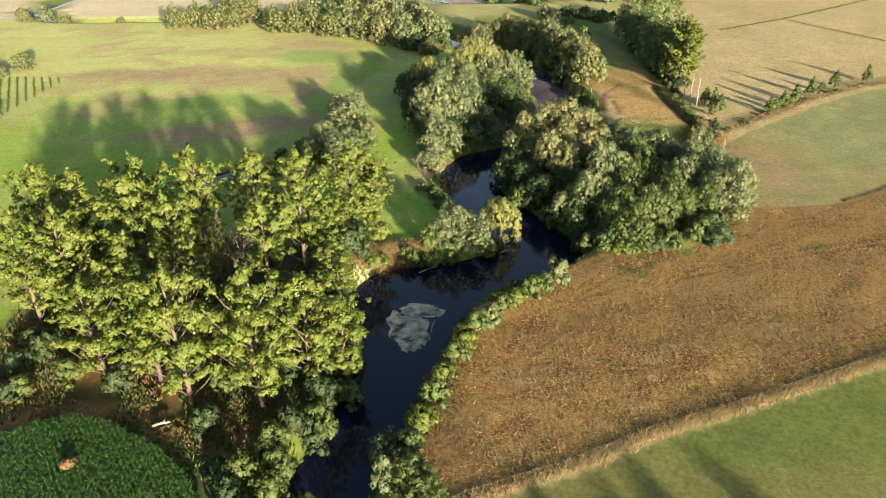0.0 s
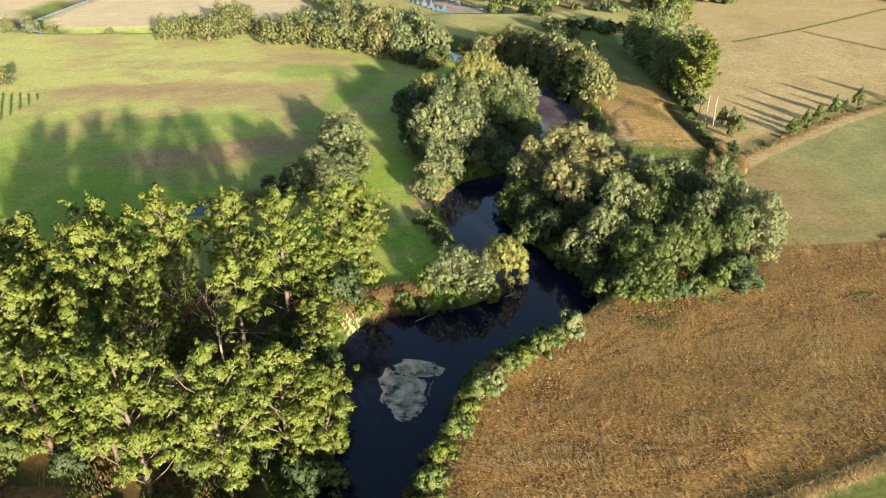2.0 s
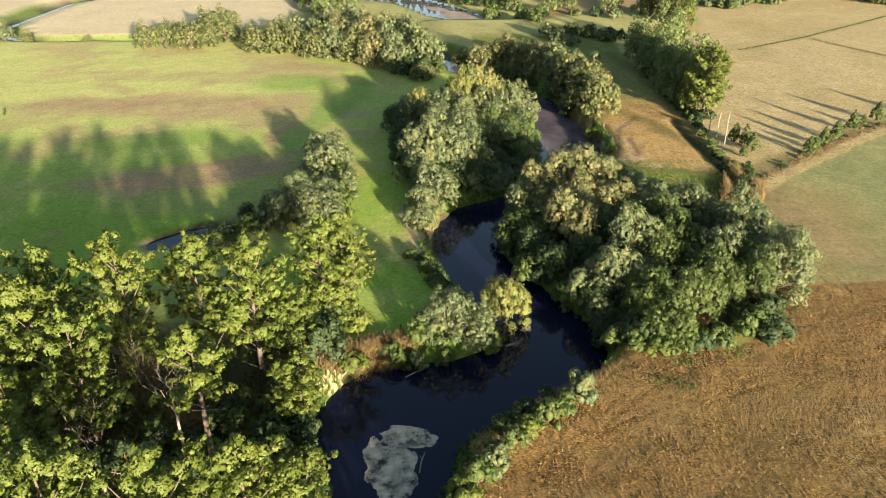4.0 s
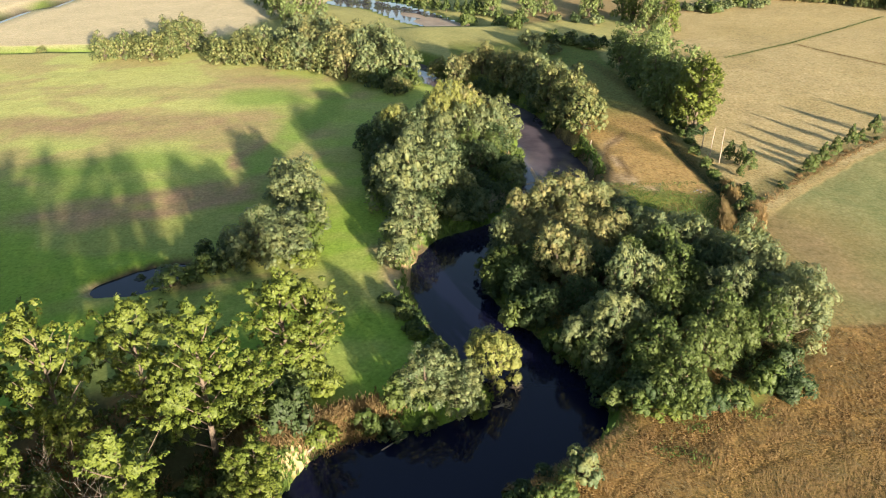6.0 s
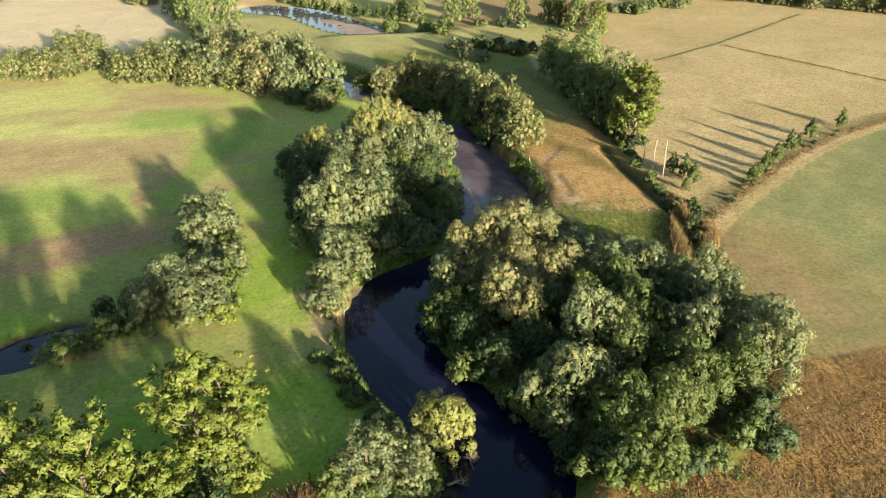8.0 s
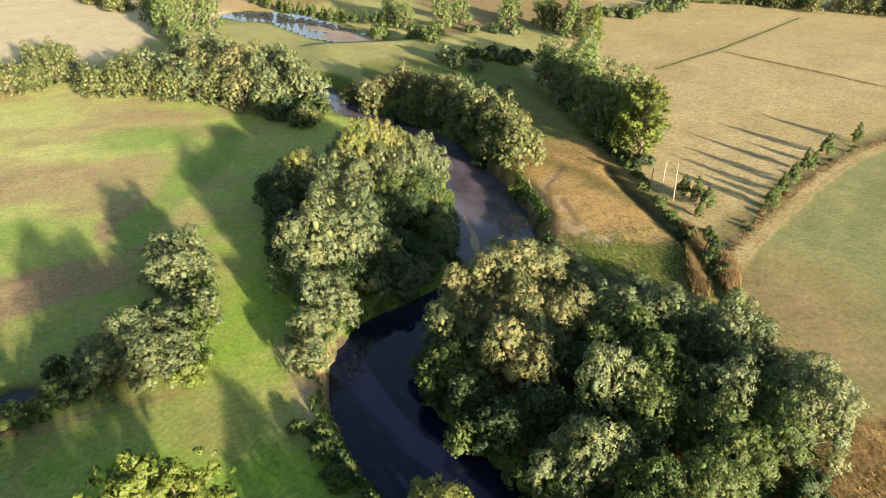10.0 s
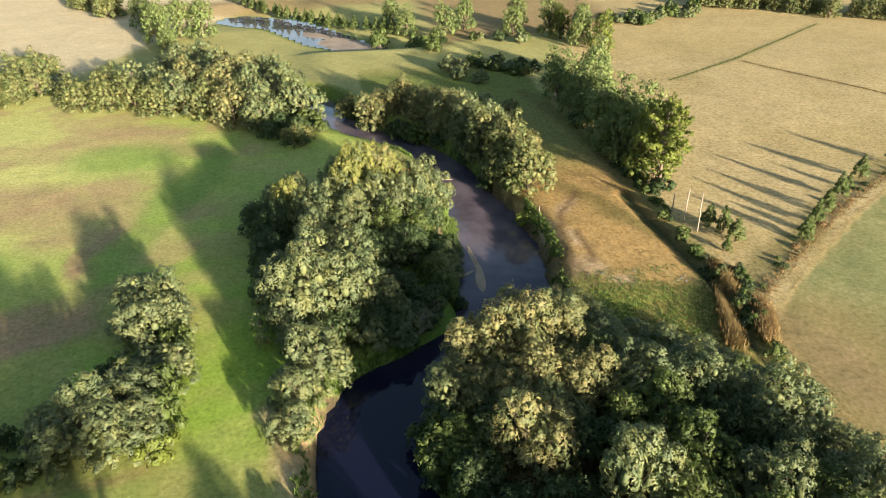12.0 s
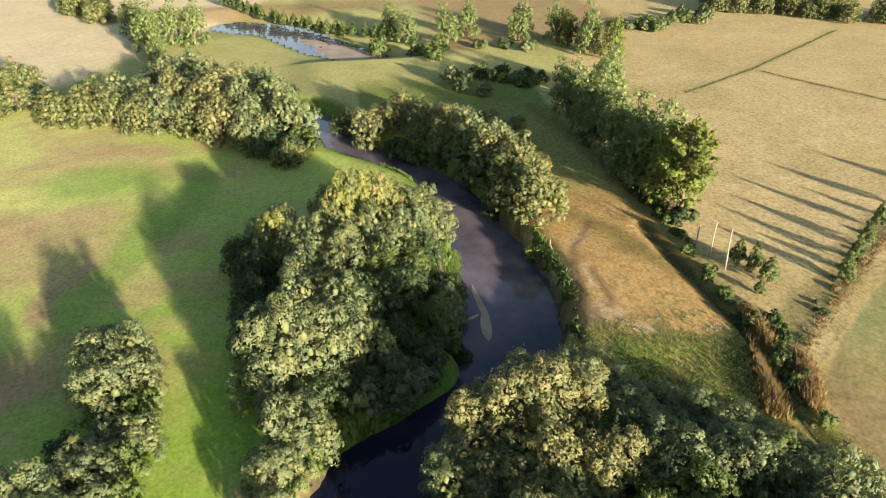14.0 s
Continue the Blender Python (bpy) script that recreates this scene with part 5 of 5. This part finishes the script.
def stone(x, y, size, seed):
    rng = np.random.default_rng(seed)
    bm = bmesh.new()
    bmesh.ops.create_icosphere(bm, subdivisions=2, radius=size)
    for v in bm.verts:
        v.co *= 0.75 + 0.5 * noise.noise(v.co * 1.4 / size + Vector((seed, 0, 0)))
        v.co.z *= 0.65
    me = bpy.data.meshes.new("stone")
    bm.to_mesh(me)
    bm.free()
    me.materials.append(STONE)
    ob = new("stone", me)
    ob.matrix_basis = pose(x, y, ground_at(x, y) + size * 0.2, 0, 0, rng.uniform(0, 360))
    return tagged(ob, "pale grey field stone in dry grass", "stone", "field stones")


STONE = plain_material("field_stone", (0.13, 0.12, 0.11), (0.26, 0.245, 0.225), 3.0, 0.9, 0.4)
for i, (x, y, sz) in enumerate([(62.5, 180.6, 0.6), (63.4, 181.2, 0.45), (61.6, 180.1, 0.4), (62.9, 179.6, 0.5), (64.0, 180.3, 0.35), (49.5, 184.3, 0.5), (47.2, 184.9, 0.35), (55.4, 184.2, 0.4)]):
    stone(x, y, sz * 0.6, i + 1)

# withered scrub over the sandy bank, reeds of the ditch, marsh
gx, gy = beside([(-22, 109.5), (-17, 110.5), (-12, 112), (-8, 113), (-4, 114)], 4200, 41, 1.3)
tufts("withered_scrub", gx, gy, 1.0, 0.12, REED_BROWN, "reddish brown withered scrub over the sandy bank", 42, 4)
for line, n in (([(70.6, 184), (69.2, 178), (65.8, 171), (61.5, 161)], 2400), ([(71.5, 171), (69.5, 166), (67, 162)], 900)):
    gx, gy = beside(line, n, 43, 0.75)
    tufts("ditch_reeds", gx, gy, 1.5, 0.08, REED_BROWN, "tall rust-brown reeds along the ditch", 44, 4, lean=0.2)
gx, gy = scatter(34000, (34, 156, 68, 194), 45)
ge, gs = height(gx, gy)[1:]
pick = np.random.default_rng(46).random(len(gx))
ok = (ge > 1.6) & (gs > 0) & (fbm(gx, gy, 6, 46) + 0.4 * (1 - smooth(gy, 170, 190)) - 0.75 * pick > 0.42) & (pick < smooth(gy, 155, 170)) & (pick < 1 - smooth(gy, 178, 187))
tufts("marsh_grass", gx[ok], gy[ok], 0.33, 0.07, REED, "lush green marsh grass", 47, 3)
gx, gy = scatter(52000, (36, 172, 70, 250), 48)
ge, gs = height(gx, gy)[1:]
pick = np.random.default_rng(49).random(len(gx))
ok = (ge > 1.2) & (gs > 0) & (smooth(gy, 174, 188) * (1 - smooth(gy, 225, 248)) * (0.35 + 0.9 * fbm(gx, gy * 1.4, 7, 49)) > pick)
tufts("dry_pasture_grass", gx[ok], gy[ok], 0.45, 0.05, FIELD, "dry orange-brown pasture grass", 50, 2, sweep=2.2 + 2 * fbm(gx, gy, 15, 51)[ok])
gx, gy = scatter(9000, (-68, 58, -14, 116), 61)
ge, gs = height(gx, gy)[1:]
ok = (ge > 1.0) & (gs < 0) & (fbm(gx, gy, 5, 62) > 0.45) & ~in_maize(gx, gy)
tufts("wood_floor_weeds", gx[ok], gy[ok], 0.6, 0.13, STRAW, "brown and dry weeds on the wood floor", 63, 4)
gx, gy = scatter(9000, (-68, 58, -14, 116), 64)
ge, gs = height(gx, gy)[1:]
ok = (ge > 0.5) & (gs < 0) & (fbm(gx, gy, 5, 65) > 0.45) & ~in_maize(gx, gy)
tufts("wood_floor_nettles", gx[ok], gy[ok], 0.7, 0.15, GREEN, "dark green nettles on the wood floor", 66, 4)
for line, n, mat in (([(117, 301), (153, 324), (226, 380)], 900, GREEN), ([(155, 321), (174, 283), (190, 250)], 700, STRAW), ([(84, 131.5), (90, 134.5), (98, 139.5), (140, 160)], 900, STRAW)):
    gx, gy = beside(line, n, 71, 0.3)
    tufts("field_ditch_grass", gx, gy, 0.35, 0.14, mat, "rough grass along a field ditch", 72, 3)
gx = np.concatenate([x + 1.3 * np.random.default_rng(i).normal(0, 1, 60) for i, (x, y) in enumerate([(31, 104), (36, 108), (70, 112), (34, 102.5), (45, 110), (86, 108)])])
gy = np.concatenate([y + 0.7 * np.random.default_rng(i + 50).normal(0, 1, 60) for i, (x, y) in enumerate([(31, 104), (36, 108), (70, 112), (34, 102.5), (45, 110), (86, 108)])])
tufts("green_weeds", gx, gy, 0.35, 0.1, REED, "small green weed patches in the brown field", 81, 3)


def wire_fence(line, gap, label):
    """Thin posts with two pale tapes along a line."""
    top = new("wire_fence")
    line = np.array(line, float)
    seg = np.hypot(*(line[1:] - line[:-1]).T)
    total = np.concatenate([[0], np.cumsum(seg)])
    spots = np.arange(0, total[-1], gap)
    px, py = np.interp(spots, total, line[:, 0]), np.interp(spots, total, line[:, 1])
    pz = height(px, py)[0]
    v, f = tube([(0, 0, -0.3), (0, 0, 0.5), (0, 0, 0.95)], [0.022, 0.022, 0.02], 6)
    me = mesh_from("post", v, f, PALE_WOOD, flat=False)
    for x, y, z in zip(px, py, pz):
        ob = part("post", me, top)
        ob.matrix_basis = pose(x, y, z, 0, 0, 0)
    for up in (0.85,):
        pts = [(x, y, z + up) for x, y, z in zip(px, py, pz)]
        v, f = tube(pts, [0.01] * len(pts), 4)
        part("tape", mesh_from("tape", v, f, PALE_STRAW, flat=False), top, "thin pale fence tape")
    return tagged(top, label, "fence")


wire_fence([(p[0] - 0.25, p[1] + 0.5) for p in STRIP[:8]], 6.0, "low pasture fence with thin tape along dry grass")


def field_post(x, y, tall, label):
    top = new("fence_post")
    top.matrix_basis = pose(x, y, ground_at(x, y), 2, 3, 0)
    v, f = tube([(0, 0, -0.3), (0, 0, tall * 0.5), (0, 0, tall * 0.95), (0, 0, tall)], [0.11, 0.11, 0.10, 0.06], 8)
    part("shaft", mesh_from("shaft", v, f, PALE_WOOD, flat=False), top)
    return tagged(top, label, "post")


field_post(45.8, 211.2, 1.6, "pale wooden post on the river bank")
